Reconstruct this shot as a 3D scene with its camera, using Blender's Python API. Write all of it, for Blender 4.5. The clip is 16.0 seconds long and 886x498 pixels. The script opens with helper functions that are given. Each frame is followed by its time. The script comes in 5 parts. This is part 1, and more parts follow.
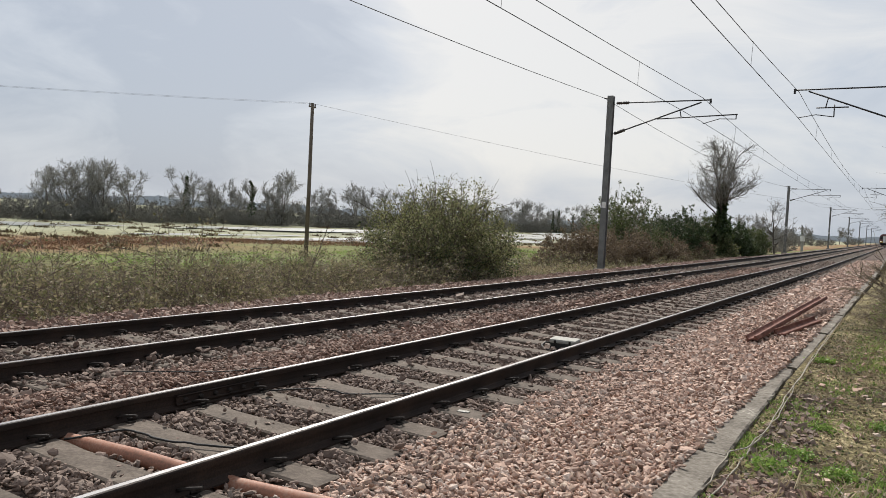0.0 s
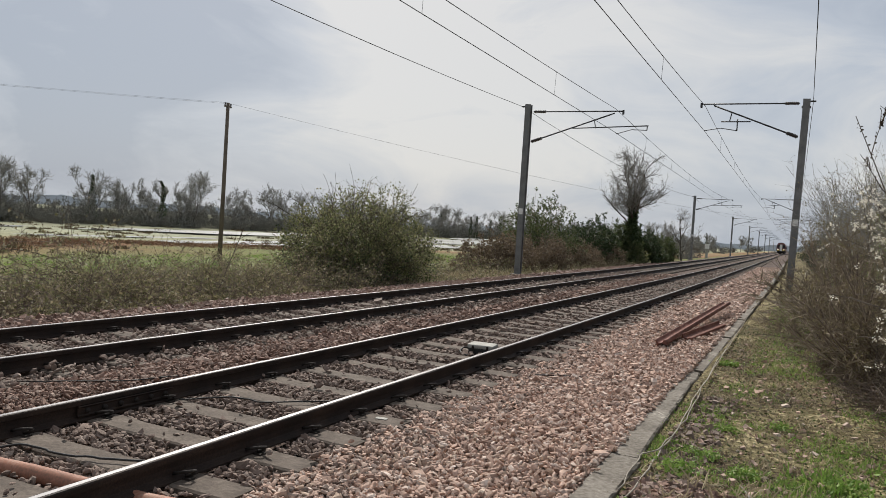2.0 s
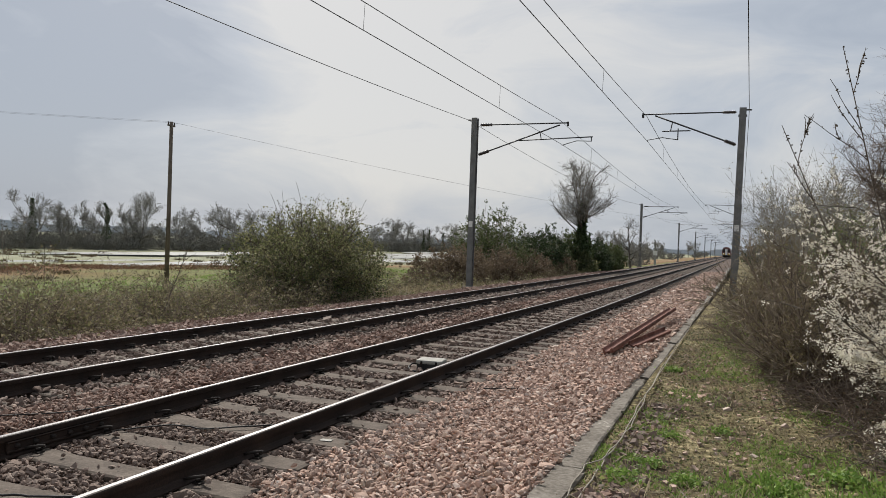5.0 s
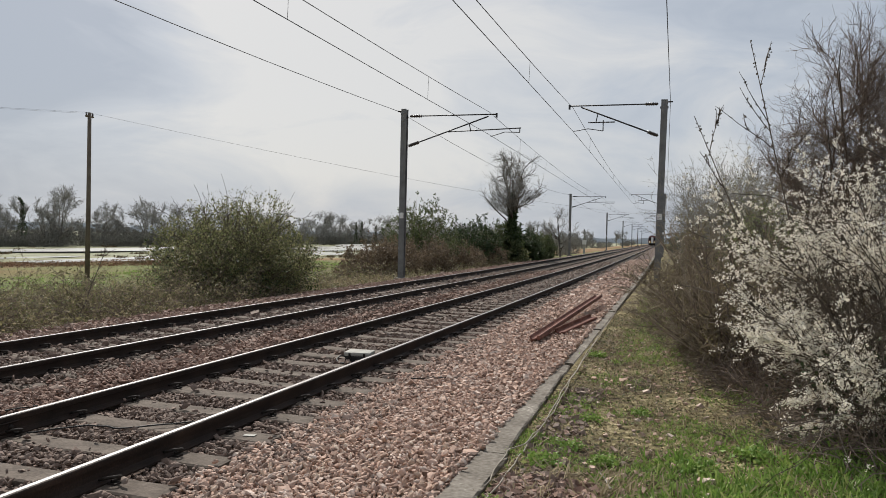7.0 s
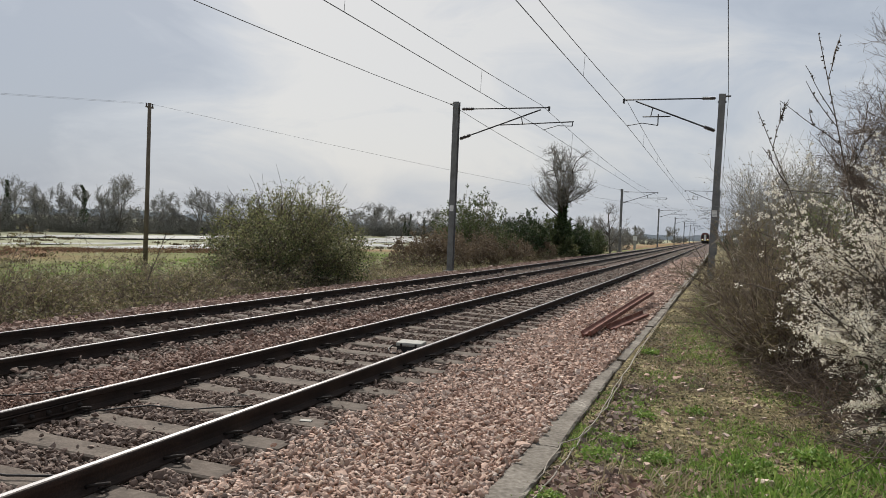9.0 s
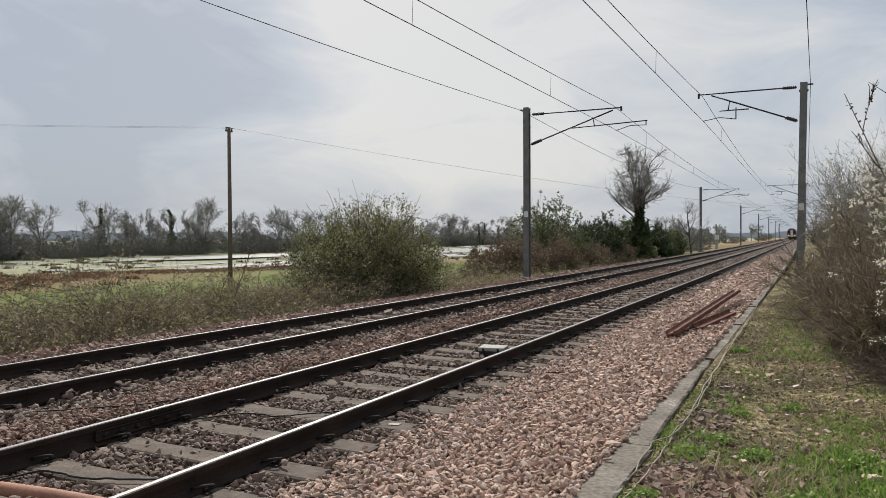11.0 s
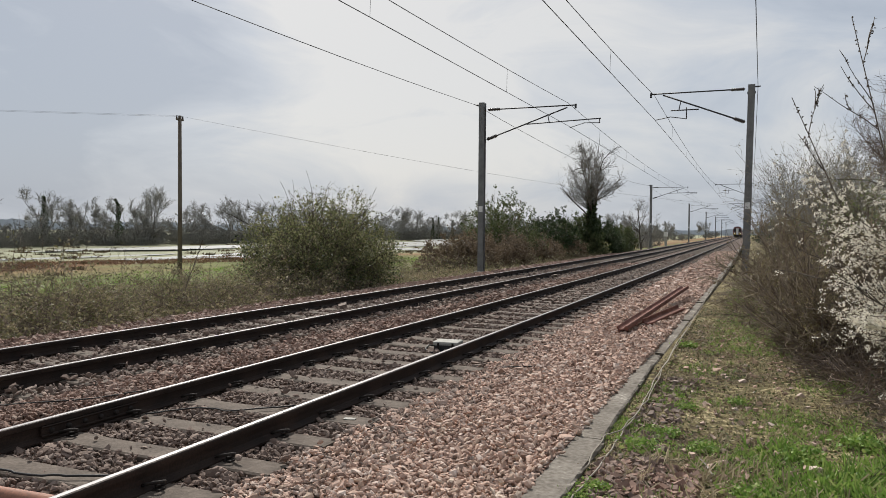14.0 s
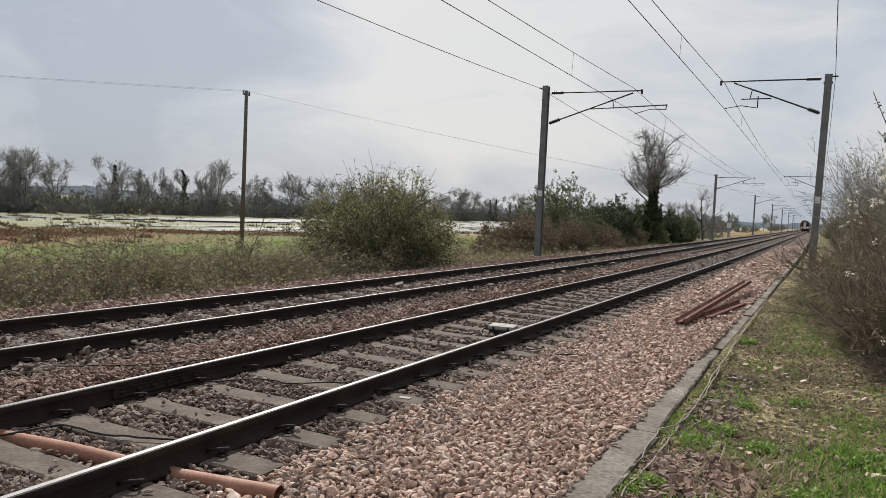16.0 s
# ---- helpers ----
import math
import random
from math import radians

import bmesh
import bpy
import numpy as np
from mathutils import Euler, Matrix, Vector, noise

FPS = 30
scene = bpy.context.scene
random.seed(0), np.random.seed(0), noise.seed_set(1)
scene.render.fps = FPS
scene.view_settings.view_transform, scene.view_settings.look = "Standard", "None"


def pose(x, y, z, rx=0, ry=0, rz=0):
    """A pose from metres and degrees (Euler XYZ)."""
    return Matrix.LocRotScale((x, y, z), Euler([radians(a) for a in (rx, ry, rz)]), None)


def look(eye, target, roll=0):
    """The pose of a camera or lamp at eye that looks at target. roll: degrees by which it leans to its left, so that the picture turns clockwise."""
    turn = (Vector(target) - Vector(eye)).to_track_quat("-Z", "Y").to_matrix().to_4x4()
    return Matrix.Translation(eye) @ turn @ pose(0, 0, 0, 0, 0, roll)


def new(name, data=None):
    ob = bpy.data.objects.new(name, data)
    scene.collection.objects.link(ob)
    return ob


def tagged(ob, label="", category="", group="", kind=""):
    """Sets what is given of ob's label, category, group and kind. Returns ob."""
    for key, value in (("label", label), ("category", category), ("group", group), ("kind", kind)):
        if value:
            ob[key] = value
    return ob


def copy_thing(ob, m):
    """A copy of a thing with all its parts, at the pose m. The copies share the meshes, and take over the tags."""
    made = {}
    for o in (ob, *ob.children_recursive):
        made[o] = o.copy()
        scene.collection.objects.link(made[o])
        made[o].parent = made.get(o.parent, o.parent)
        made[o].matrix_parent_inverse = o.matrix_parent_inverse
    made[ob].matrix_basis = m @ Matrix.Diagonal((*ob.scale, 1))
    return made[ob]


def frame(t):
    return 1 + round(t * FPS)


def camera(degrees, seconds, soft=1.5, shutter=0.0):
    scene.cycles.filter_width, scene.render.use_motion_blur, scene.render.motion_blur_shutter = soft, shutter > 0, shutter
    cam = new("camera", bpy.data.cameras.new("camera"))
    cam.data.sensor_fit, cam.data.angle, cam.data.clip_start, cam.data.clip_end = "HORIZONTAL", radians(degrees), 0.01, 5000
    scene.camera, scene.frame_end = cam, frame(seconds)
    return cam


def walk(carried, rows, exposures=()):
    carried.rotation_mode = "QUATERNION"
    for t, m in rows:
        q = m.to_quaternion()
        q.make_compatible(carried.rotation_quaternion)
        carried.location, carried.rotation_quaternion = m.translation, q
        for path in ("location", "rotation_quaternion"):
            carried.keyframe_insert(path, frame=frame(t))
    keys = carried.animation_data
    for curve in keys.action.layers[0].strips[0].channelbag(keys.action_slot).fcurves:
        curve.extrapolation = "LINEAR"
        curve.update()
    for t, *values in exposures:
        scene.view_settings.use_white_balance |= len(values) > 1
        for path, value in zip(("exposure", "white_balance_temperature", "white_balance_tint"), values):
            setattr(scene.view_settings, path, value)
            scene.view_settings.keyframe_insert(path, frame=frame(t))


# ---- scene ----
cam = camera(61.0, 16.0, soft=0.6)
PATH = [
    (0, (0.015, 0.251, 1.652), (-1.04, 1.949, 1.57), 3.0),
    (0.5, (0.009, 0.259, 1.672), (-0.94, 2.019, 1.683), 3.9),
    (1, (-0.016, 0.279, 1.676), (-0.944, 2.05, 1.656), 4.9),
    (1.5, (-0.019, 0.284, 1.659), (-0.928, 2.064, 1.593), 4.0),
    (2, (-0.016, 0.286, 1.656), (-0.882, 2.088, 1.599), 3.7),
    (2.5, (-0.055, 0.275, 1.67), (-1.023, 2.025, 1.645), 5.2),
    (3, (-0.006, 0.281, 1.688), (-0.939, 2.05, 1.695), 4.9),
    (3.5, (0.024, 0.293, 1.693), (-0.862, 2.086, 1.713), 4.1),
    (3.7, (0.024, 0.293, 1.688), (-0.854, 2.09, 1.696), 3.8),
    (6, (0.147, 0.366, 1.693), (-0.507, 2.256, 1.677), 1.0),
    (6.5, (0.166, 0.34, 1.696), (-0.456, 2.24, 1.677), 0.9),
    (7, (0.167, 0.351, 1.682), (-0.421, 2.263, 1.65), 1.3),
    (7.5, (0.177, 0.317, 1.68), (-0.417, 2.226, 1.661), 1.5),
    (8, (0.154, 0.313, 1.678), (-0.485, 2.209, 1.676), 1.2),
    (8.5, (0.133, 0.318, 1.681), (-0.538, 2.202, 1.669), 2.0),
    (9, (0.11, 0.301, 1.67), (-0.597, 2.171, 1.616), 2.3),
    (9.5, (0.041, 0.313, 1.616), (-0.813, 2.118, 1.51), 1.4),
    (9.7, (0.033, 0.315, 1.606), (-0.934, 2.064, 1.505), 1.4),
    (11.8, (0.122, 0.207, 1.64), (-0.712, 2.025, 1.629), -0.6),
    (12, (0.088, 0.211, 1.649), (-0.719, 2.041, 1.625), 0.3),
    (12.5, (0.078, 0.223, 1.636), (-0.698, 2.065, 1.588), 0.8),
    (13, (0.045, 0.24, 1.631), (-0.735, 2.082, 1.574), 1.2),
    (13.5, (0.058, 0.23, 1.633), (-0.74, 2.063, 1.575), 1.0),
    (14, (0.068, 0.22, 1.624), (-0.71, 2.062, 1.575), 0.5),
    (14.5, (0.046, 0.231, 1.624), (-0.665, 2.099, 1.576), 1.1),
    (15, (0.078, 0.203, 1.651), (-0.75, 2.022, 1.567), 1.6),
    (15.5, (0.091, 0.201, 1.644), (-0.873, 1.95, 1.542), 1.4),
    (16, (0.045, 0.169, 1.652), (-0.865, 1.947, 1.549), 2.7),
]
walk(cam, [(t, look(eye, target, roll)) for t, eye, target, roll in PATH], exposures=[(0, 0.14), (0.25, 0.05), (0.5, -0.08), (1, -0.06), (2.5, -0.06), (3.5, -0.15), (6, -0.06), (9, -0.05), (9.5, 0.02), (12, -0.06), (14, -0.02), (16, 0.0)])

# ---- light ----
SUN_AZ, SUN_EL = 38.0, 44.0          # degrees left of the track's heading, and above the horizon
world = bpy.data.worlds.new("overcast_sky")
scene.world = world
world.use_nodes = True
wn, wl = world.node_tree.nodes, world.node_tree.links
wn.clear()


def wnode(kind, **kw):
    n = wn.new(kind)
    for k, v in kw.items():
        n.inputs[k].default_value = v
    return n


wout, wbg = wn.new("ShaderNodeOutputWorld"), wn.new("ShaderNodeBackground")
wsky = wn.new("ShaderNodeTexSky")
wsky.sky_type, wsky.sun_disc = "NISHITA", False
wsky.sun_elevation, wsky.sun_rotation = radians(SUN_EL), radians(-SUN_AZ)
wsky.dust_density = 3.0
wtc = wn.new("ShaderNodeTexCoord")
wmap = wn.new("ShaderNodeMapping")
wmap.inputs["Scale"].default_value = (1.0, 1.0, 2.6)
wmap.inputs["Location"].default_value = (0.35, 0.1, 0.15)
wl.new(wtc.outputs["Generated"], wmap.inputs["Vector"])
big = wnode("ShaderNodeTexNoise", Scale=1.7, Detail=5.0, Roughness=0.52, Distortion=0.35)
small = wnode("ShaderNodeTexNoise", Scale=4.5, Detail=7.0, Roughness=0.6, Distortion=0.8)
for n in (big, small):
    wl.new(wmap.outputs["Vector"], n.inputs["Vector"])
wmix = wn.new("ShaderNodeMix")
wmix.inputs["Factor"].default_value = 0.46
wl.new(big.outputs["Fac"], wmix.inputs["A"])
wl.new(small.outputs["Fac"], wmix.inputs["B"])
wramp = wn.new("ShaderNodeValToRGB")
e = wramp.color_ramp.elements
e[0].position, e[0].color = 0.36, (0.40, 0.455, 0.54, 1)
e[1].position, e[1].color = 0.64, (0.725, 0.73, 0.73, 1)
e.new(0.49).color = (0.525, 0.572, 0.64, 1)


def sky_lobe(az, el, start, gain, base):
    """Adds gain to a value towards one heading: the hazy glow round the sun, or a heavier bank of cloud."""
    d = wn.new("ShaderNodeVectorMath")
    d.operation = "DOT_PRODUCT"
    d.inputs[1].default_value = (-math.sin(radians(az)) * math.cos(radians(el)), math.cos(radians(az)) * math.cos(radians(el)), math.sin(radians(el)))
    wl.new(wtc.outputs["Generated"], d.inputs[0])
    r = wn.new("ShaderNodeMapRange")
    r.interpolation_type = "SMOOTHSTEP"
    r.inputs["From Min"].default_value, r.inputs["From Max"].default_value, r.inputs["To Max"].default_value = start, 1.0, gain
    wl.new(d.outputs["Value"], r.inputs["Value"])
    a = wn.new("ShaderNodeMath")
    wl.new(base, a.inputs[0])
    wl.new(r.outputs["Result"], a.inputs[1])
    return a.outputs["Value"]


wfac = sky_lobe(27, 30, 0.84, 0.13, wmix.outputs["Result"])
wfac = sky_lobe(56, 20, 0.87, -0.09, wfac)
wfac = sky_lobe(46, 14, 0.968, -0.11, wfac)
wl.new(wfac, wramp.inputs["Fac"])
wscale = wn.new("ShaderNodeVectorMath")
wscale.operation = "SCALE"
wscale.inputs["Scale"].default_value = 0.1
wl.new(wsky.outputs["Color"], wscale.inputs[0])
wblend = wn.new("ShaderNodeMix")
wblend.data_type = "RGBA"
wblend.inputs["Factor"].default_value = 0.88
wl.new(wscale.outputs["Vector"], wblend.inputs["A"])
wl.new(wramp.outputs["Color"], wblend.inputs["B"])
wl.new(wblend.outputs["Result"], wbg.inputs["Color"])
wbg.inputs["Strength"].default_value = 1.0
wl.new(wbg.outputs["Background"], wout.inputs["Surface"])

sun = new("sun", bpy.data.lights.new("sun", "SUN"))
sun.data.energy, sun.data.angle, sun.data.color = 5.0, radians(4), (1.0, 0.95, 0.88)
sdir = Vector((-math.sin(radians(SUN_AZ)) * math.cos(radians(SUN_EL)), math.cos(radians(SUN_AZ)) * math.cos(radians(SUN_EL)), math.sin(radians(SUN_EL))))
sun.matrix_world = look(sdir * 60, (0, 0, 0))


# ---- materials ----
def mat(name, stops, rough=0.8, metal=0.0, scale=8.0, fine=60.0, bump=0.3, depth=0.01, spec=0.3, by="noise", translucent=0.0):
    """A surface whose colour runs through stops, by noise at two scales, or by island or object."""
    m = bpy.data.materials.new(name)
    m.use_nodes = True
    nt = m.node_tree
    ns, ls = nt.nodes, nt.links
    bs = ns["Principled BSDF"]
    bs.inputs["Roughness"].default_value, bs.inputs["Metallic"].default_value = rough, metal
    bs.inputs["Specular IOR Level"].default_value = spec
    tc = ns.new("ShaderNodeTexCoord")
    n1, n2 = ns.new("ShaderNodeTexNoise"), ns.new("ShaderNodeTexNoise")
    n1.inputs["Scale"].default_value, n2.inputs["Scale"].default_value = scale, fine
    n1.inputs["Detail"].default_value = n2.inputs["Detail"].default_value = 5.0
    ls.new(tc.outputs["Object"], n1.inputs["Vector"])
    ls.new(tc.outputs["Object"], n2.inputs["Vector"])
    mx = ns.new("ShaderNodeMix")
    if by == "noise":
        mx.inputs["Factor"].default_value = 0.45
        ls.new(n1.outputs["Fac"], mx.inputs["A"])
        ls.new(n2.outputs["Fac"], mx.inputs["B"])
        st = ns.new("ShaderNodeMapRange")
        st.inputs["From Min"].default_value, st.inputs["From Max"].default_value = 0.3, 0.7
        ls.new(mx.outputs["Result"], st.inputs["Value"])
        fac = st.outputs["Result"]
    else:
        src = ns.new("ShaderNodeNewGeometry").outputs["Random Per Island"] if by == "island" else ns.new("ShaderNodeObjectInfo").outputs["Random"]
        mx.inputs["Factor"].default_value = 0.25
        ls.new(src, mx.inputs["A"])
        ls.new(n1.outputs["Fac"], mx.inputs["B"])
        fac = mx.outputs["Result"]
    rp = ns.new("ShaderNodeValToRGB")
    el = rp.color_ramp.elements
    el[0].color, el[1].color = (*stops[0], 1), (*stops[-1], 1)
    for i, c in enumerate(stops[1:-1]):
        el.new((i + 1) / (len(stops) - 1)).color = (*c, 1)
    ls.new(fac, rp.inputs["Fac"])
    ls.new(rp.outputs["Color"], bs.inputs["Base Color"])
    if bump:
        bp = ns.new("ShaderNodeBump")
        bp.inputs["Strength"].default_value, bp.inputs["Distance"].default_value = bump, depth
        ls.new(n2.outputs["Fac"], bp.inputs["Height"])
        ls.new(bp.outputs["Normal"], bs.inputs["Normal"])
    if translucent:
        tr, ad = ns.new("ShaderNodeBsdfTranslucent"), ns.new("ShaderNodeMixShader")
        ls.new(rp.outputs["Color"], tr.inputs["Color"])
        ad.inputs["Fac"].default_value = translucent
        ls.new(bs.outputs["BSDF"], ad.inputs[1])
        ls.new(tr.outputs["BSDF"], ad.inputs[2])
        ls.new(ad.outputs["Shader"], ns["Material Output"].inputs["Surface"])
    return m


M_STONE_PINK = mat("ballast_pink", [(0.048, 0.032, 0.025), (0.325, 0.218, 0.168), (0.53, 0.37, 0.29), (0.365, 0.275, 0.226), (0.90, 0.765, 0.66)], 0.85, by="island", scale=20, fine=180, bump=0.4, depth=0.004)
M_STONE_GREY = mat("ballast_grey", [(0.055, 0.038, 0.03), (0.15, 0.105, 0.083), (0.215, 0.157, 0.127), (0.175, 0.133, 0.11), (0.35, 0.275, 0.225)], 0.85, by="island", scale=20, fine=180, bump=0.4, depth=0.004)
M_STONE_RED = mat("ballast_red", [(0.055, 0.035, 0.027), (0.185, 0.113, 0.085), (0.265, 0.17, 0.13), (0.21, 0.15, 0.122), (0.42, 0.32, 0.255)], 0.85, by="island", scale=20, fine=180, bump=0.4, depth=0.004)
M_STONE_LOOSE = mat("ballast_loose", [(0.20, 0.14, 0.105), (0.36, 0.25, 0.19), (0.47, 0.345, 0.262), (0.62, 0.52, 0.42)], 0.85, by="object", scale=20, fine=180, bump=0.4, depth=0.004)
# bed coloured darker than its stones, to deepen the shade in the gaps
M_BED_SHADED = mat("ballast_bed", [(0.022, 0.015, 0.012), (0.085, 0.058, 0.046), (0.19, 0.132, 0.105)], 0.95, scale=9, fine=24, bump=1.0, depth=0.05)
M_RAIL = mat("rail_rust", [(0.01, 0.007, 0.0058), (0.024, 0.0155, 0.012), (0.05, 0.031, 0.022)], 0.7, scale=3, fine=90, bump=0.25, depth=0.002, spec=0.22)
M_RAILTOP = mat("rail_polished", [(0.21, 0.20, 0.197), (0.35, 0.34, 0.335)], 0.37, 1.0, scale=2, fine=120, bump=0.08, depth=0.001)
M_SLEEPER = mat("sleeper_concrete", [(0.05, 0.039, 0.031), (0.105, 0.083, 0.066), (0.175, 0.143, 0.116)], 0.9, scale=5, fine=34, bump=0.6, depth=0.008)
M_CLIP = mat("clip_steel", [(0.012, 0.01, 0.009), (0.032, 0.025, 0.021)], 0.75, scale=20, fine=150, bump=0.2, depth=0.002, spec=0.2)
M_KERB = mat("kerb_concrete", [(0.04, 0.033, 0.026), (0.105, 0.09, 0.073), (0.165, 0.145, 0.12), (0.23, 0.207, 0.175), (0.60, 0.56, 0.49)], 0.92, scale=1.7, fine=26, bump=0.7, depth=0.01)
M_PIPE = mat("orange_pipe", [(0.15, 0.085, 0.058), (0.30, 0.135, 0.085), (0.35, 0.235, 0.175)], 0.6, scale=5, fine=60, bump=0.15, depth=0.002)
M_RUST = mat("rusty_steel", [(0.065, 0.027, 0.02), (0.155, 0.067, 0.05), (0.25, 0.125, 0.095)], 0.85, scale=5, fine=70, bump=0.3, depth=0.003)
M_GALV = mat("weathered_steel", [(0.10, 0.10, 0.10), (0.17, 0.17, 0.167), (0.23, 0.23, 0.225)], 0.6, 0.3, scale=3, fine=60, bump=0.1, depth=0.002)
M_TUBE = mat("dark_tube", [(0.03, 0.03, 0.032), (0.07, 0.07, 0.072)], 0.55, 0.4, scale=6, fine=90, bump=0.1, depth=0.001)
M_INSUL = mat("brown_ceramic", [(0.025, 0.018, 0.016), (0.05, 0.035, 0.03)], 0.3, scale=10, fine=90, bump=0.0, spec=0.5)
M_WIRE = mat("copper_wire", [(0.02, 0.021, 0.022), (0.05, 0.05, 0.05)], 0.6, 0.4, scale=10, fine=90, bump=0.0)
M_WOOD = mat("pole_wood", [(0.07, 0.055, 0.042), (0.13, 0.105, 0.08), (0.17, 0.145, 0.115)], 0.9, scale=2, fine=40, bump=0.4, depth=0.006)
M_BOX = mat("grey_lid", [(0.25, 0.24, 0.21), (0.38, 0.37, 0.33)], 0.7, scale=10, fine=90, bump=0.15, depth=0.002)
M_BLACK = mat("black_rubber", [(0.012, 0.012, 0.012), (0.03, 0.028, 0.026)], 0.6, scale=10, fine=90, bump=0.1, depth=0.001)
M_WHITE = mat("white_plate", [(0.55, 0.55, 0.53), (0.72, 0.72, 0.70)], 0.5, scale=10, fine=90, bump=0.05, depth=0.001)
M_CABLE = mat("pale_cable", [(0.19, 0.165, 0.13), (0.33, 0.30, 0.25)], 0.8, scale=10, fine=90, bump=0.1, depth=0.001)
M_TWIG = mat("brown_twig", [(0.05, 0.04, 0.031), (0.105, 0.083, 0.064), (0.18, 0.148, 0.115)], 0.9, by="island", scale=3, fine=40, bump=0.0)
M_TWIGRED = mat("reddish_twig", [(0.08, 0.058, 0.046), (0.165, 0.124, 0.098), (0.29, 0.232, 0.18)], 0.9, by="island", scale=3, fine=40, bump=0.0)
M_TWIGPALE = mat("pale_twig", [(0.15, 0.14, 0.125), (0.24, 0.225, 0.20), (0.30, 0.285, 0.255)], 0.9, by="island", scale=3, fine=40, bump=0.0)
M_TAN = mat("tan_twig", [(0.10, 0.078, 0.055), (0.21, 0.168, 0.118), (0.38, 0.315, 0.225)], 0.9, by="island", scale=3, fine=40, bump=0.0)
# pale grey bark colour, lightened further to imitate haze over the far trees
M_FARTWIG_HAZED = mat("far_twig_hazed", [(0.19, 0.185, 0.17), (0.29, 0.28, 0.255), (0.37, 0.36, 0.33)], 0.9, by="island", scale=3, fine=40, bump=0.0)
# hedge colour raised towards grey in place of haze in the air
M_HEDGE_HAZED = mat("hedge_growth_hazed", [(0.135, 0.135, 0.115), (0.215, 0.21, 0.18), (0.30, 0.29, 0.25)], 0.9, by="island", scale=0.3, fine=4, bump=0.0)
M_BUD = mat("opening_bud", [(0.12, 0.105, 0.05), (0.22, 0.19, 0.095), (0.33, 0.285, 0.15)], 0.7, by="island", scale=2, fine=40, bump=0.0, translucent=0.4)
M_SCRUB = mat("scrub_leaf", [(0.038, 0.053, 0.022), (0.09, 0.115, 0.045), (0.16, 0.175, 0.07)], 0.55, by="island", scale=1, fine=40, bump=0.0, translucent=0.35)
M_BARK = mat("grey_bark", [(0.05, 0.043, 0.036), (0.10, 0.088, 0.074), (0.14, 0.125, 0.105)], 0.95, scale=5, fine=50, bump=0.5, depth=0.01)
M_LEAF = mat("bush_leaf", [(0.045, 0.06, 0.028), (0.135, 0.15, 0.06), (0.25, 0.25, 0.11), (0.38, 0.35, 0.20)], 0.5, by="island", scale=2, fine=40, bump=0.0, translucent=0.4)
M_FRESH = mat("fresh_leaf", [(0.09, 0.13, 0.045), (0.19, 0.245, 0.085), (0.31, 0.34, 0.14)], 0.55, by="island", scale=2, fine=40, bump=0.0, translucent=0.45)
M_BRAMBLE = mat("bramble_leaf", [(0.055, 0.056, 0.027), (0.165, 0.16, 0.076), (0.265, 0.23, 0.13), (0.41, 0.35, 0.245)], 0.6, by="island", scale=1, fine=40, bump=0.0, translucent=0.4)
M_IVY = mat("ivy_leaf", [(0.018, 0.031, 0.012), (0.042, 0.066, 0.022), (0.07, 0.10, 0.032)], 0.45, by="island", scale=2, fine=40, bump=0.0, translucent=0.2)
M_DEAD = mat("dead_leaf", [(0.09, 0.065, 0.042), (0.18, 0.135, 0.085), (0.27, 0.21, 0.14)], 0.8, by="island", scale=2, fine=40, bump=0.0, translucent=0.2)
M_BLOSSOM = mat("white_blossom", [(0.62, 0.56, 0.44), (0.80, 0.76, 0.66), (0.88, 0.85, 0.78)], 0.7, by="island", scale=4, fine=40, bump=0.0, translucent=0.5)
M_GRASS = mat("grass_blade", [(0.07, 0.125, 0.025), (0.155, 0.265, 0.05), (0.255, 0.355, 0.09), (0.38, 0.36, 0.16)], 0.55, by="island", scale=1.2, fine=40, bump=0.0, translucent=0.35)
M_STRAW = mat("dry_grass", [(0.16, 0.125, 0.075), (0.34, 0.28, 0.18), (0.50, 0.43, 0.29)], 0.8, by="island", scale=1.2, fine=40, bump=0.0, translucent=0.3)
M_REED = mat("reed_clump", [(0.07, 0.06, 0.034), (0.14, 0.10, 0.055), (0.20, 0.15, 0.08)], 0.9, by="island", scale=0.2, fine=4, bump=0.0)
M_REEDRUST = mat("rust_rushes", [(0.13, 0.075, 0.042), (0.22, 0.125, 0.07), (0.30, 0.20, 0.12)], 0.9, by="island", scale=0.2, fine=4, bump=0.0)
M_WATER = mat("flood_water", [(0.10, 0.105, 0.09), (0.17, 0.175, 0.15)], 0.36, scale=0.1, fine=2.5, bump=0.4, depth=0.06, spec=0.4)

M_YELLOW = mat("yellow_paint", [(0.34, 0.22, 0.03), (0.42, 0.28, 0.04)], 0.5, scale=2, fine=20, bump=0.0)
M_TRAINBODY = mat("maroon_paint", [(0.12, 0.05, 0.05), (0.16, 0.07, 0.065)], 0.45, scale=2, fine=20, bump=0.0)
M_TRAINROOF = mat("train_roof", [(0.10, 0.10, 0.10), (0.15, 0.15, 0.15)], 0.8, scale=2, fine=20, bump=0.0)
M_GLASS = mat("dark_glass", [(0.01, 0.011, 0.012), (0.02, 0.021, 0.023)], 0.1, scale=2, fine=20, bump=0.0, spec=0.6)
M_HEADLIGHT = bpy.data.materials.new("headlight_glow")
M_HEADLIGHT.use_nodes = True
M_HEADLIGHT.node_tree.nodes["Principled BSDF"].inputs["Emission Color"].default_value = (1, 0.95, 0.85, 1)
M_HEADLIGHT.node_tree.nodes["Principled BSDF"].inputs["Emission Strength"].default_value = 1.6


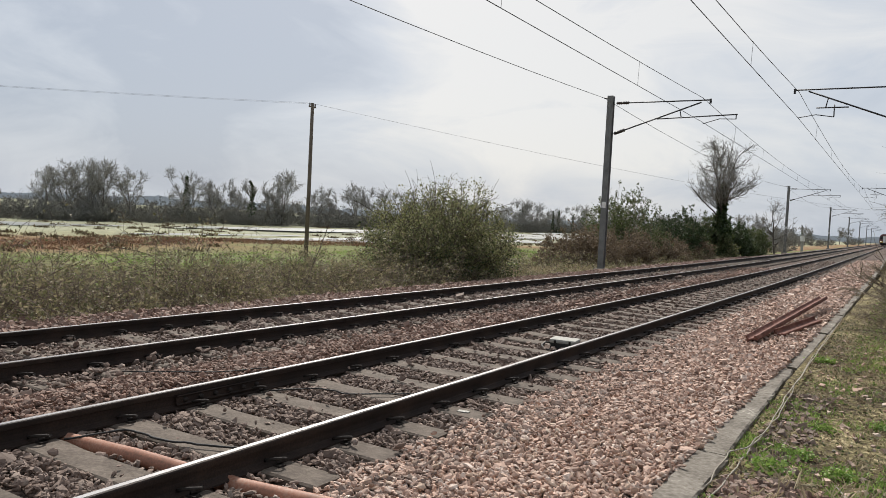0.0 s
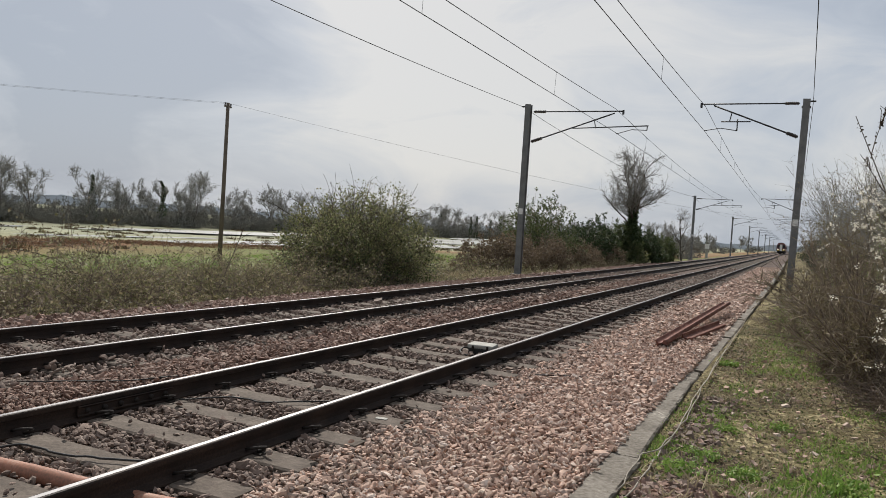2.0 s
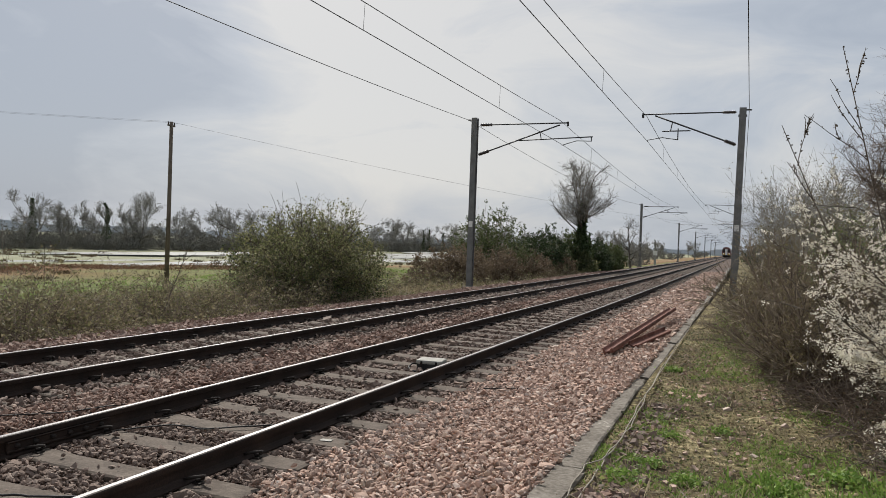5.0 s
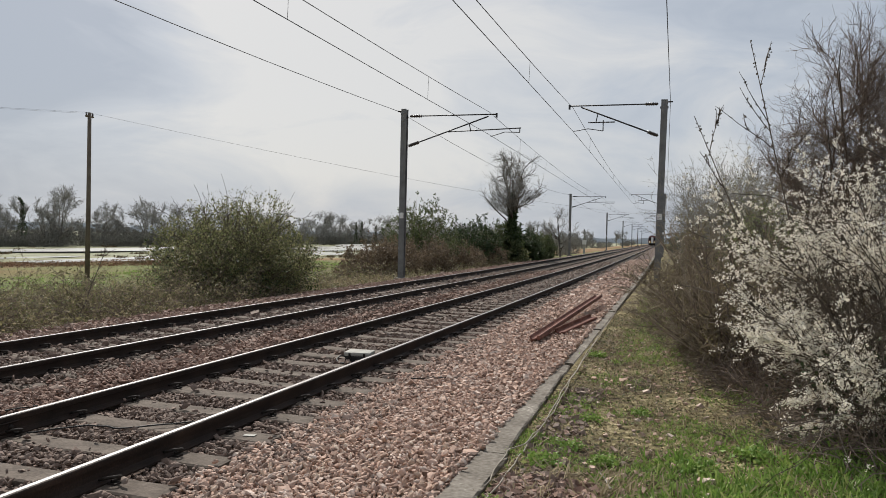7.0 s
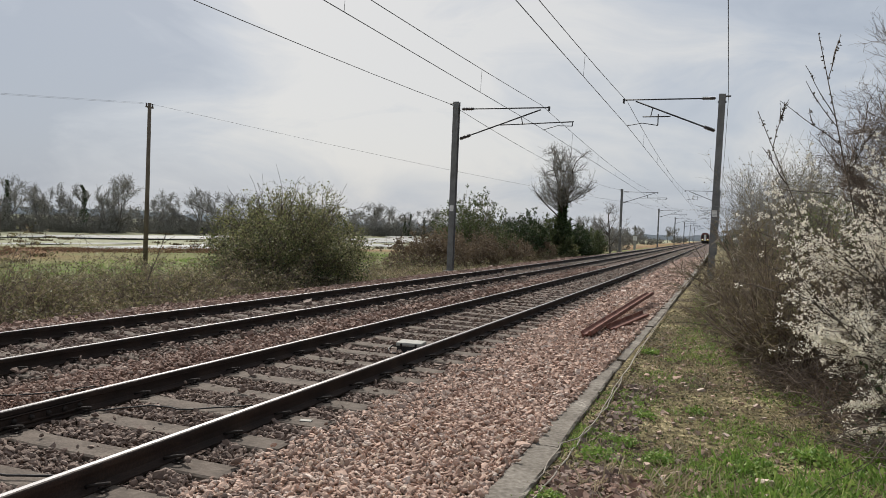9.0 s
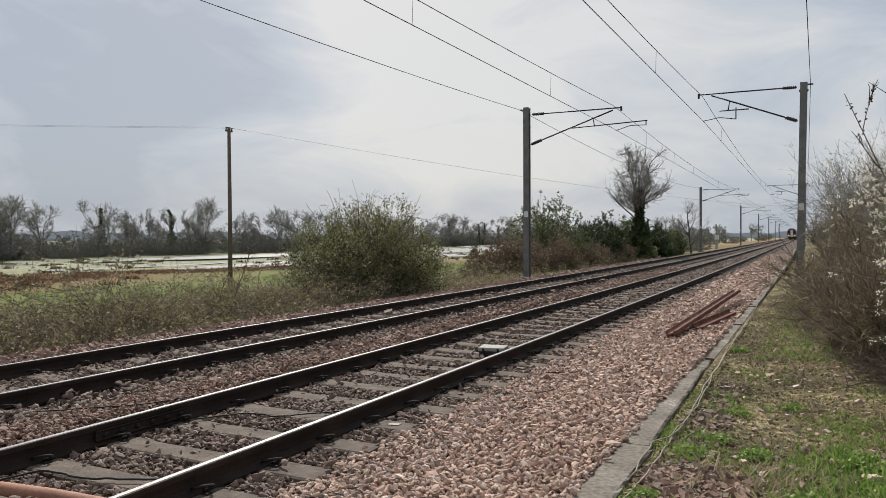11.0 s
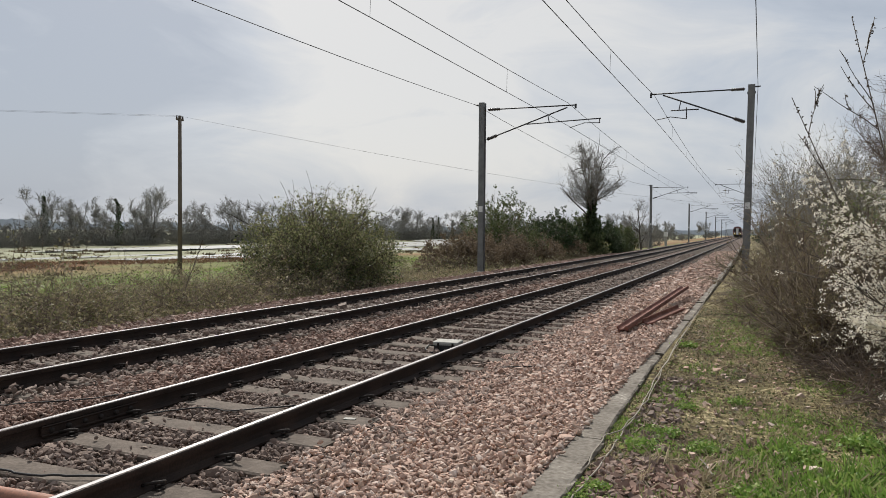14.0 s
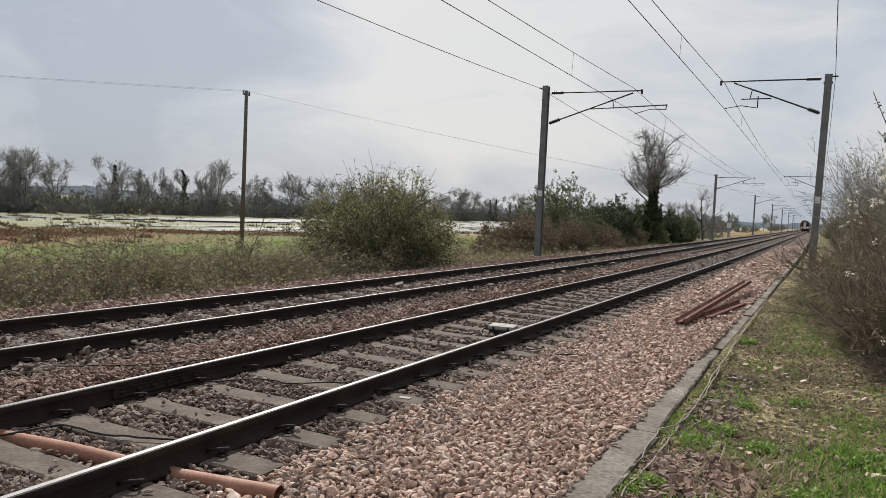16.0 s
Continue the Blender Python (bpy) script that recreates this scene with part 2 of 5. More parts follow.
def ground_material():
    """Verge, bank and meadow: bands of green, straw and pale wet grass that wander with noise."""
    m = bpy.data.materials.new("ground_meadow")
    m.use_nodes = True
    ns, ls = m.node_tree.nodes, m.node_tree.links
    bs = ns["Principled BSDF"]
    bs.inputs["Roughness"].default_value, bs.inputs["Specular IOR Level"].default_value = 0.95, 0.1
    tc = ns.new("ShaderNodeTexCoord")
    sx = ns.new("ShaderNodeSeparateXYZ")
    ls.new(tc.outputs["Object"], sx.inputs["Vector"])
    mp = ns.new("ShaderNodeMapping")
    mp.inputs["Scale"].default_value = (1.0, 0.4, 1.0)
    ls.new(tc.outputs["Object"], mp.inputs["Vector"])
    wob, mid, fin = (ns.new("ShaderNodeTexNoise") for _ in range(3))
    for n, s in ((wob, 0.07), (mid, 0.9), (fin, 14.0)):
        n.inputs["Scale"].default_value, n.inputs["Detail"].default_value = s, 6.0
        ls.new((mp if n is wob else tc).outputs["Vector" if n is wob else "Object"], n.inputs["Vector"])
    ma = ns.new("ShaderNodeMath")
    ma.operation = "MULTIPLY_ADD"
    ma.inputs[1].default_value = 34.0
    ls.new(wob.outputs["Fac"], ma.inputs[0])
    ls.new(sx.outputs["X"], ma.inputs[2])
    far = ns.new("ShaderNodeMapRange")
    far.inputs["From Min"].default_value, far.inputs["From Max"].default_value, far.inputs["To Max"].default_value = 62.0, 100.0, -24.0
    ls.new(sx.outputs["Y"], far.inputs["Value"])
    mb = ns.new("ShaderNodeMath")
    ls.new(ma.outputs["Value"], mb.inputs[0])
    ls.new(far.outputs["Result"], mb.inputs[1])
    ma = mb
    mr = ns.new("ShaderNodeMapRange")
    mr.inputs["From Min"].default_value, mr.inputs["From Max"].default_value = 17.0 - 100.0, 17.0 + 0.0
    ls.new(ma.outputs["Value"], mr.inputs["Value"])
    rp = ns.new("ShaderNodeValToRGB")
    el = rp.color_ramp.elements
    el[0].position, el[0].color = 0.0, (0.20, 0.20, 0.13, 1)
    el[1].position, el[1].color = 1.0, (0.10, 0.085, 0.05, 1)
    for p, c in ((0.34, (0.31, 0.315, 0.22)), (0.44, (0.27, 0.26, 0.16)), (0.49, (0.25, 0.18, 0.10)), (0.555, (0.205, 0.118, 0.066)), (0.60, (0.17, 0.16, 0.068)), (0.65, (0.14, 0.165, 0.06)), (0.71, (0.15, 0.145, 0.065)), (0.84, (0.11, 0.10, 0.05))):
        el.new(p).color = (*c, 1)
    ls.new(mr.outputs["Result"], rp.inputs["Fac"])
    vr = ns.new("ShaderNodeValToRGB")           # the verge: moss, grass and bare soil
    ve = vr.color_ramp.elements
    ve[0].position, ve[0].color = 0.36, (0.04, 0.03, 0.021, 1)
    ve[1].position, ve[1].color = 0.64, (0.34, 0.285, 0.17, 1)
    ve.new(0.44).color = (0.09, 0.068, 0.042, 1)
    ve.new(0.50).color = (0.128, 0.11, 0.054, 1)
    ve.new(0.56).color = (0.18, 0.152, 0.082, 1)
    mm = ns.new("ShaderNodeMix")
    mm.inputs["Factor"].default_value = 0.5
    ls.new(mid.outputs["Fac"], mm.inputs["A"])
    ls.new(fin.outputs["Fac"], mm.inputs["B"])
    ls.new(mm.outputs["Result"], vr.inputs["Fac"])
    side = ns.new("ShaderNodeMapRange")
    side.inputs["From Min"].default_value, side.inputs["From Max"].default_value = -6.0, -4.0
    ls.new(sx.outputs["X"], side.inputs["Value"])
    mx = ns.new("ShaderNodeMix")
    mx.data_type = "RGBA"
    ls.new(side.outputs["Result"], mx.inputs["Factor"])
    ls.new(rp.outputs["Color"], mx.inputs["A"])
    ls.new(vr.outputs["Color"], mx.inputs["B"])
    vary = ns.new("ShaderNodeMapRange")
    vary.inputs["From Min"].default_value, vary.inputs["From Max"].default_value = 0.3, 0.7
    vary.inputs["To Min"].default_value, vary.inputs["To Max"].default_value = 0.6, 1.35
    ls.new(mm.outputs["Result"], vary.inputs["Value"])
    sc = ns.new("ShaderNodeVectorMath")
    sc.operation = "SCALE"
    ls.new(mx.outputs["Result"], sc.inputs[0])
    ls.new(vary.outputs["Result"], sc.inputs["Scale"])
    ls.new(sc.outputs["Vector"], bs.inputs["Base Color"])
    bp = ns.new("ShaderNodeBump")
    bp.inputs["Strength"].default_value, bp.inputs["Distance"].default_value = 1.0, 0.07
    ls.new(fin.outputs["Fac"], bp.inputs["Height"])
    ls.new(bp.outputs["Normal"], bs.inputs["Normal"])
    return m


M_GROUND = ground_material()


# ---- mesh tools ----
def mesh_of(name, verts, faces, smooth=False):
    """A mesh from arrays of vertices and of faces that all have the same number of corners."""
    verts, faces = np.asarray(verts, np.float32).reshape(-1, 3), np.asarray(faces, np.int32)
    me = bpy.data.meshes.new(name)
    me.vertices.add(len(verts))
    me.vertices.foreach_set("co", verts.ravel())
    me.loops.add(faces.size)
    me.loops.foreach_set("vertex_index", faces.ravel())
    me.polygons.add(len(faces))
    me.polygons.foreach_set("loop_start", np.arange(len(faces), dtype=np.int32) * faces.shape[1])
    me.polygons.foreach_set("use_smooth", np.full(len(faces), smooth))
    me.update(calc_edges=True)
    return me


def part(name, data, material, parent=None, label="", at=None):
    """Links a mesh or bmesh as one object under parent."""
    if isinstance(data, bmesh.types.BMesh):
        me = bpy.data.meshes.new(name)
        data.to_mesh(me)
        data.free()
        data = me
    if material and not data.materials:
        data.materials.append(material)
    ob = new(name, data)
    ob.parent = parent
    if at is not None:
        ob.matrix_basis = at if isinstance(at, Matrix) else Matrix.Translation(at)
    return tagged(ob, label)


def thing(name, at, label, category, group="", kind=""):
    ob = new(name)
    ob.empty_display_size = 0.1
    ob.matrix_basis = at if isinstance(at, Matrix) else Matrix.Translation(at)
    return tagged(ob, label, category, group, kind)


def box(x0, y0, z0, x1, y1, z1, bevel=0.0, bm=None):
    own = bm is None
    bm = bm or bmesh.new()
    r = bmesh.ops.create_cube(bm, size=1.0, matrix=Matrix.LocRotScale(((x0 + x1) / 2, (y0 + y1) / 2, (z0 + z1) / 2), None, (x1 - x0, y1 - y0, z1 - z0)))
    if bevel and own:
        bmesh.ops.bevel(bm, geom=bm.edges[:], offset=bevel, segments=2, affect="EDGES", profile=0.6)
    return bm


def tube(points, r, sides=8, r_end=None, caps=True):
    """A round bar along points, as a mesh."""
    p = np.array(points, float)
    k = len(p)
    tan = np.gradient(p, axis=0)
    tan /= np.linalg.norm(tan, axis=1)[:, None] + 1e-9
    ref = np.array([0.0, 0.0, 1.0]) if abs(tan[:, 2]).mean() < 0.8 else np.array([1.0, 0.0, 0.0])
    a = np.cross(tan, ref)
    a /= np.linalg.norm(a, axis=1)[:, None] + 1e-9
    b = np.cross(tan, a)
    ang = np.arange(sides) * 2 * math.pi / sides
    rad = np.linspace(r, r if r_end is None else r_end, k)
    v = p[:, None] + rad[:, None, None] * (np.cos(ang)[None, :, None] * a[:, None] + np.sin(ang)[None, :, None] * b[:, None])
    i, j = np.meshgrid(np.arange(k - 1), np.arange(sides), indexing="ij")
    q = np.stack([i * sides + j, i * sides + (j + 1) % sides, (i + 1) * sides + (j + 1) % sides, (i + 1) * sides + j], -1).reshape(-1, 4)
    me = mesh_of("tube", v, q, True)
    if caps:
        bm = bmesh.new()
        bm.from_mesh(me)
        bmesh.ops.holes_fill(bm, edges=[e for e in bm.edges if e.is_boundary])
        bm.to_mesh(me)
        bm.free()
    return me


def lathe(profile, sides=14):
    """A turned shape about z from (radius, z) pairs."""
    ang = np.arange(sides) * 2 * math.pi / sides
    v = np.array([[(r * math.cos(a), r * math.sin(a), z) for a in ang] for r, z in profile])
    k = len(profile)
    i, j = np.meshgrid(np.arange(k - 1), np.arange(sides), indexing="ij")
    q = np.stack([i * sides + j, i * sides + (j + 1) % sides, (i + 1) * sides + (j + 1) % sides, (i + 1) * sides + j], -1).reshape(-1, 4)
    return mesh_of("lathe", v, q, True)


def sweep_profile(profile, y0, y1, step=None):
    """A closed (x, z) outline drawn out along y, with end caps."""
    ys = [y0, y1] if step is None else list(np.arange(y0, y1, step)) + [y1]
    bm = bmesh.new()
    rings = [[bm.verts.new((x, y, z)) for x, z in profile] for y in ys]
    n = len(profile)
    for a, b in zip(rings, rings[1:]):
        for i in range(n):
            bm.faces.new((a[i], a[(i + 1) % n], b[(i + 1) % n], b[i]))
    bm.faces.new(rings[0][::-1])
    bm.faces.new(rings[-1])
    bmesh.ops.recalc_face_normals(bm, faces=bm.faces[:])
    return bm


# plants: bundles of strands, each strand a thin three-sided tube
def unit(v):
    return v / (np.linalg.norm(v, axis=-1, keepdims=True) + 1e-9)


def strands(rng, base, way, length, k=5, wobble=0.25, droop=0.0, lift=0.0):
    """Wandering lines from base points along ways: an array of count x k x 3."""
    n = len(base)
    step = (np.broadcast_to(length, n) / (k - 1))[:, None]
    pts, d, p = [base], unit(way), base
    for _ in range(k - 1):
        d = unit(d + rng.normal(0, wobble, (n, 3)) + np.array([0, 0, lift - droop]))
        p = p + d * step
        pts.append(p)
    return np.stack(pts, 1)


def bundle(pts, r0, r1):
    """The strands as vertices and quads."""
    n, k, _ = pts.shape
    tan = unit(np.gradient(pts, axis=1))
    a = unit(np.cross(tan, np.array([0.31, 0.52, 0.79])))
    b = np.cross(tan, a)
    r0, r1 = np.broadcast_to(r0, n), np.broadcast_to(r1, n)
    rad = r0[:, None] + (r1 - r0)[:, None] * np.linspace(0, 1, k)[None]
    ang = np.array([0, 2.0944, 4.18879])
    v = pts[:, :, None] + rad[:, :, None, None] * (np.cos(ang)[:, None] * a[:, :, None] + np.sin(ang)[:, None] * b[:, :, None])
    s, i, j = np.meshgrid(np.arange(n), np.arange(k - 1), np.arange(3), indexing="ij")
    o = s * k * 3
    q = np.stack([o + i * 3 + j, o + i * 3 + (j + 1) % 3, o + (i + 1) * 3 + (j + 1) % 3, o + (i + 1) * 3 + j], -1).reshape(-1, 4)
    return v.reshape(-1, 3), q


def joined(*bits):
    vs, fs, o = [], [], 0
    for v, f in bits:
        vs.append(v)
        fs.append(f + o)
        o += len(v)
    return np.concatenate(vs), np.concatenate(fs)


def offshoots(rng, pts, count, lo, hi, spread, up=0.0):
    """Base points and ways for side shoots on given strands."""
    n, k, _ = pts.shape
    s = rng.integers(0, n, count)
    u = rng.uniform(lo, hi, count) * (k - 1)
    i = np.minimum(u.astype(int), k - 2)
    f = (u - i)[:, None]
    base = pts[s, i] * (1 - f) + pts[s, i + 1] * f
    way = unit(pts[s, i + 1] - pts[s, i]) + rng.normal(0, spread, (count, 3)) + np.array([0, 0, up])
    return base, unit(way)


def blades(rng, base, size, flat=0.0):
    """Small folded leaves, as quads, at the base points."""
    n = len(base)
    size = np.broadcast_to(size, n)[:, None]
    a = unit(rng.normal(0, 1, (n, 3)) * np.array([1, 1, 1 - flat]))
    b = unit(np.cross(a, rng.normal(0, 1, (n, 3))))
    c = np.cross(a, b)
    v = np.stack([base, base + size * (0.5 * a + 0.32 * b + 0.08 * c), base + size * a, base + size * (0.5 * a - 0.32 * b + 0.08 * c)], 1)
    return v.reshape(-1, 3), np.arange(n * 4).reshape(n, 4)


def along(rng, pts, count, lo=0.2, hi=1.0, jitter=0.03):
    base, _ = offshoots(rng, pts, count, lo, hi, 0.1)
    return base + rng.normal(0, jitter, (count, 3))


def dome(rng, n, rx, ry):
    """Points on a round footprint, thicker towards the middle."""
    r, t = np.sqrt(rng.uniform(0, 1, n)) * 0.8, rng.uniform(0, 2 * math.pi, n)
    return np.stack([r * np.cos(t) * rx, r * np.sin(t) * ry, np.zeros(n)], 1)


def shrub(name, at, rx, ry, h, label, seed, stems=120, twigs=1500, fine=5000, leaves=6000, leaf=0.05, m_leaf=None, m_twig=None, spread=0.9, r=0.012, droop=0.02, blossom=0, blossom_size=0.018, group="", category="shrub", lo=0.25, far=False, m_stem=None, loose=0.18, crop=0.0):
    rng = np.random.default_rng(seed)
    ob = thing(name, at, label, category, group)
    base = dome(rng, stems, rx * 0.55, ry * 0.55)
    out = base / np.array([rx, ry, 1.0]) * spread * 2.0
    way = out * np.array([rx / h, ry / h, 0]) + np.array([0, 0, 1.0]) + rng.normal(0, loose, (stems, 3))
    edge = np.clip(1.0 - 0.45 * (np.linalg.norm(base[:, :2] / np.array([rx, ry]), axis=1) / 0.45) ** 2, 0.35, 1)
    s1 = strands(rng, base, way, h * rng.uniform(0.75, 1.08, stems) * edge, 6, 0.12, droop)
    b2, w2 = offshoots(rng, s1, twigs, 0.15, 0.95, 0.55, 0.1)
    s2 = strands(rng, b2, w2, h * rng.uniform(0.1, 0.3, twigs), 3 if far else 5, 0.2, droop)
    b3, w3 = offshoots(rng, s2, fine, 0.1, 1.0, 0.6, 0.05)
    s3 = strands(rng, b3, w3, h * rng.uniform(0.04, 0.12, fine), 2 if far else 3, 0.25, 0)
    if crop:
        s1, s2, s3 = (a[((a[:, -1] / np.array([rx, ry, h])) ** 2).sum(1) < crop * rng.uniform(0.85, 1.1, len(a))] for a in (s1, s2, s3))
    part("branchwork", mesh_of("branchwork", *bundle(s1, r, r * 0.35), True), m_stem or m_twig or M_TWIG, ob)
    tagged(part("twig_growth", mesh_of("twig_growth", *joined(bundle(s2, r * 0.45, r * 0.2), bundle(s3, r * 0.25, r * 0.12))), m_twig or M_TWIG, ob), kind="stuff")
    if leaves:
        pts = np.concatenate([along(rng, s3, leaves * 2 // 3), along(rng, s2, leaves - leaves * 2 // 3, lo)])
        part("foliage", mesh_of("foliage", *blades(rng, pts, leaf * rng.uniform(0.5, 1.2, len(pts)))), m_leaf or M_LEAF, ob)
    if blossom:
        pts = np.concatenate([along(rng, s3, blossom // 22, 0.0, 1.0, 0.006), along(rng, s2, blossom // 22, 0.3, 1.0, 0.008)])
        drift = np.sin(pts[:, 0] * 5.1 + pts[:, 2] * 3.0) + np.sin(pts[:, 1] * 4.3 + pts[:, 2] * 2.2) + np.sin(pts[:, 2] * 6.0 + pts[:, 0] * 2.0)
        pts = pts[(pts[:, 2] > h * 0.06) & (drift + rng.normal(0, 0.7, len(pts)) > 0.15 - 0.6 * pts[:, 2] / h)]
        pts = np.repeat(pts, 12, 0) + rng.normal(0, 1.0, (len(pts) * 12, 3)) * np.repeat(rng.uniform(0.004, 0.017, len(pts)), 12)[:, None]
        part("blossom", mesh_of("blossom", *blades(rng, pts, blossom_size * rng.uniform(0.6, 1.3, len(pts)))), M_BLOSSOM, ob, "small white flowers")
    return ob


def bare_tree(name, at, h, spread, label, seed, trunk=0.16, bole=0.25, limbs=12, boughs=90, twigs=900, fine=3000, ivy=0, ivy_top=0.6, category="tree", group="", m_fine=None, upright=0.6, far=False, m_bark=None, thick=1.0):
    rng = np.random.default_rng(seed)
    ob = thing(name, at, label, category, group)
    t = strands(rng, np.zeros((1, 3)), np.array([[0, 0, 1.0]]), h * 0.78, 9, 0.06, 0, 0.1)
    b1, w1 = offshoots(rng, t, limbs, bole, 0.9, 0.95, -0.1)
    high = b1[:, 2] / h
    s1 = strands(rng, b1, w1, h * spread * (1.2 - high) * rng.uniform(0.7, 1.1, limbs), 7, 0.14, 0, upright * 0.07)
    b2, w2 = offshoots(rng, s1, boughs, 0.2, 0.98, 0.75, upright * 0.15)
    s2 = strands(rng, b2, w2, h * spread * rng.uniform(0.2, 0.48, boughs), 4 if far else 6, 0.17, 0, upright * 0.05)
    b3, w3 = offshoots(rng, s2, twigs, 0.1, 1.0, 0.75, upright * 0.1)
    s3 = strands(rng, b3, w3, h * rng.uniform(0.05, 0.13, twigs), 2 if far else 4, 0.2, 0, 0.05)
    b4, w4 = offshoots(rng, s3, fine, 0.1, 1.0, 0.7, 0.1)
    s4 = strands(rng, b4, w4, h * rng.uniform(0.025, 0.07, fine), 2 if far else 3, 0.25)
    part("trunk", mesh_of("trunk", *joined(bundle(t, trunk, trunk * 0.25), bundle(s1, trunk * 0.42, trunk * 0.1)), True), m_bark or M_BARK, ob)
    part("crown", mesh_of("crown", *joined(bundle(s2, trunk * 0.13, trunk * 0.05), bundle(s3, trunk * 0.055 * thick, trunk * 0.025 * thick), bundle(s4, trunk * 0.03 * thick, trunk * 0.015 * thick))), m_fine or M_TWIG, ob)
    if ivy:
        pts = along(rng, t, ivy, 0.0, ivy_top / 0.78, 0.0)
        ang, rr = rng.uniform(0, 6.283, ivy), np.abs(rng.normal(0, 1, ivy)) * h * 0.07 * np.clip(1.35 - pts[:, 2] / h / ivy_top, 0.1, 1)
        pts = pts + np.stack([np.cos(ang) * rr, np.sin(ang) * rr, rng.normal(0, 0.1, ivy)], 1)
        part("ivy", mesh_of("ivy", *blades(rng, pts, h * 0.022 * rng.uniform(0.6, 1.3, ivy))), M_IVY, ob, "dark green ivy")
    return ob


def forked_tree(name, at, h, width, label, seed, trunk=0.18, bole=0.3, limbs=8, boughs=70, twigs=700, fine=1900, ivy=0, ivy_top=0.5, ivy_width=0.07, group="", m_fine=None, m_bark=None, thick=1.0, open_crown=0.55, far=True):
    """A bare tree whose trunk forks into rising limbs that fill an egg-shaped crown."""
    rng = np.random.default_rng(seed)
    ob = thing(name, at, label, "tree", group)
    zf = h * bole
    a, b = width / 2, (h - zf) / 2

    def inside(pts, slack=1.06):
        tip = pts[:, -1]
        return pts[(tip[:, 0] / a) ** 2 + (tip[:, 1] / a) ** 2 + ((tip[:, 2] - zf - b) / b) ** 2 < slack * rng.uniform(0.85, 1.12, len(pts))]

    t = strands(rng, np.zeros((1, 3)), np.array([[rng.normal(0, 0.05), rng.normal(0, 0.05), 1.0]]), zf * 1.15, 6, 0.05, 0, 0.1)
    fork = t[0, -1]
    az = np.arange(limbs) * 2.39996 + rng.normal(0, 0.3, limbs)
    tilt = np.linspace(0.08, open_crown * 1.7, limbs) + rng.normal(0, 0.08, limbs)
    way = np.stack([np.sin(tilt) * np.cos(az), np.sin(tilt) * np.sin(az), np.cos(tilt)], 1)
    reach = 2 * way[:, 2] / b / ((np.sin(tilt) / a) ** 2 + (way[:, 2] / b) ** 2)
    f = (rng.uniform(0.55, 1.0, limbs) * 5)
    k = np.minimum(f.astype(int), 4)
    base = t[0][k] + (t[0][k + 1] - t[0][k]) * (f - k)[:, None]
    s1 = strands(rng, base, way, reach * rng.uniform(0.8, 0.95, limbs), 9, 0.15, 0, 0.0)
    b2, w2 = offshoots(rng, s1, boughs, 0.15, 0.97, 0.7, 0.05)
    s2 = inside(strands(rng, b2, w2, b * rng.uniform(0.35, 0.9, boughs), 6, 0.2, 0, 0.03), 1.1)
    b3, w3 = offshoots(rng, s2, twigs, 0.15, 1.0, 0.65, 0.1)
    s3 = inside(strands(rng, b3, w3, b * rng.uniform(0.14, 0.36, twigs), 3 if far else 5, 0.24, 0, 0.05), 1.15)
    b4, w4 = offshoots(rng, s3, fine, 0.1, 1.0, 0.6, 0.12)
    s4 = inside(strands(rng, b4, w4, b * rng.uniform(0.06, 0.17, fine), 2 if far else 3, 0.2), 1.22)
    part("trunk", mesh_of("trunk", *joined(bundle(t, trunk, trunk * 0.72), bundle(s1, trunk * 0.42, trunk * 0.08)), True), m_bark or M_BARK, ob)
    part("crown", mesh_of("crown", *joined(bundle(s2, trunk * 0.17, trunk * 0.05), bundle(s3, trunk * 0.06 * thick, trunk * 0.03 * thick), bundle(s4, trunk * 0.035 * thick, trunk * 0.018 * thick))), m_fine or M_TWIG, ob)
    if ivy:
        line = np.concatenate([t[0], s1[0][1:]])
        z = rng.uniform(0.0, ivy_top, ivy) ** 0.8 * h
        p = np.stack([np.interp(z, line[:, 2], line[:, 0]), np.interp(z, line[:, 2], line[:, 1]), z], 1)
        ang, rr = rng.uniform(0, 6.283, ivy), np.sqrt(rng.uniform(0, 1, ivy)) * h * ivy_width * np.clip(1.25 - z / h / ivy_top, 0.15, 1) * (1 + 0.3 * np.sin(z * 2.4 + seed))
        part("ivy", mesh_of("ivy", *blades(rng, p + np.stack([np.cos(ang) * rr, np.sin(ang) * rr, rng.normal(0, 0.05, ivy)], 1), h * 0.022 * rng.uniform(0.6, 1.3, ivy))), M_IVY, ob, "dark green ivy")
    return ob


# ---- ground ----
def ground_height(x, y):
    """The verge beside the line, the bank on its far side, and the low meadow behind it."""
    edge = -10.0 - np.clip((y - 8.0) / 25.0, 0, 1) * 1.2
    bank = np.clip((edge - 1.5 - x) / 6.5, 0, 1)
    z = -0.34 - 0.86 * bank * bank * (3 - 2 * bank)
    z = np.where(x > -1.15, -0.01 + 0.05 * np.clip((x - 0.2) / 2.0, 0, 1), z)
    bump = 0.02 * np.sin(x * 2.1 + y * 0.7) + 0.015 * np.sin(x * 0.9 - y * 1.9)
    return z + np.where(x > -1.15, bump * np.clip((x + 1.1) / 0.4, 0.2, 1), 0) + np.where(x < -17, bump * 2.5, 0)


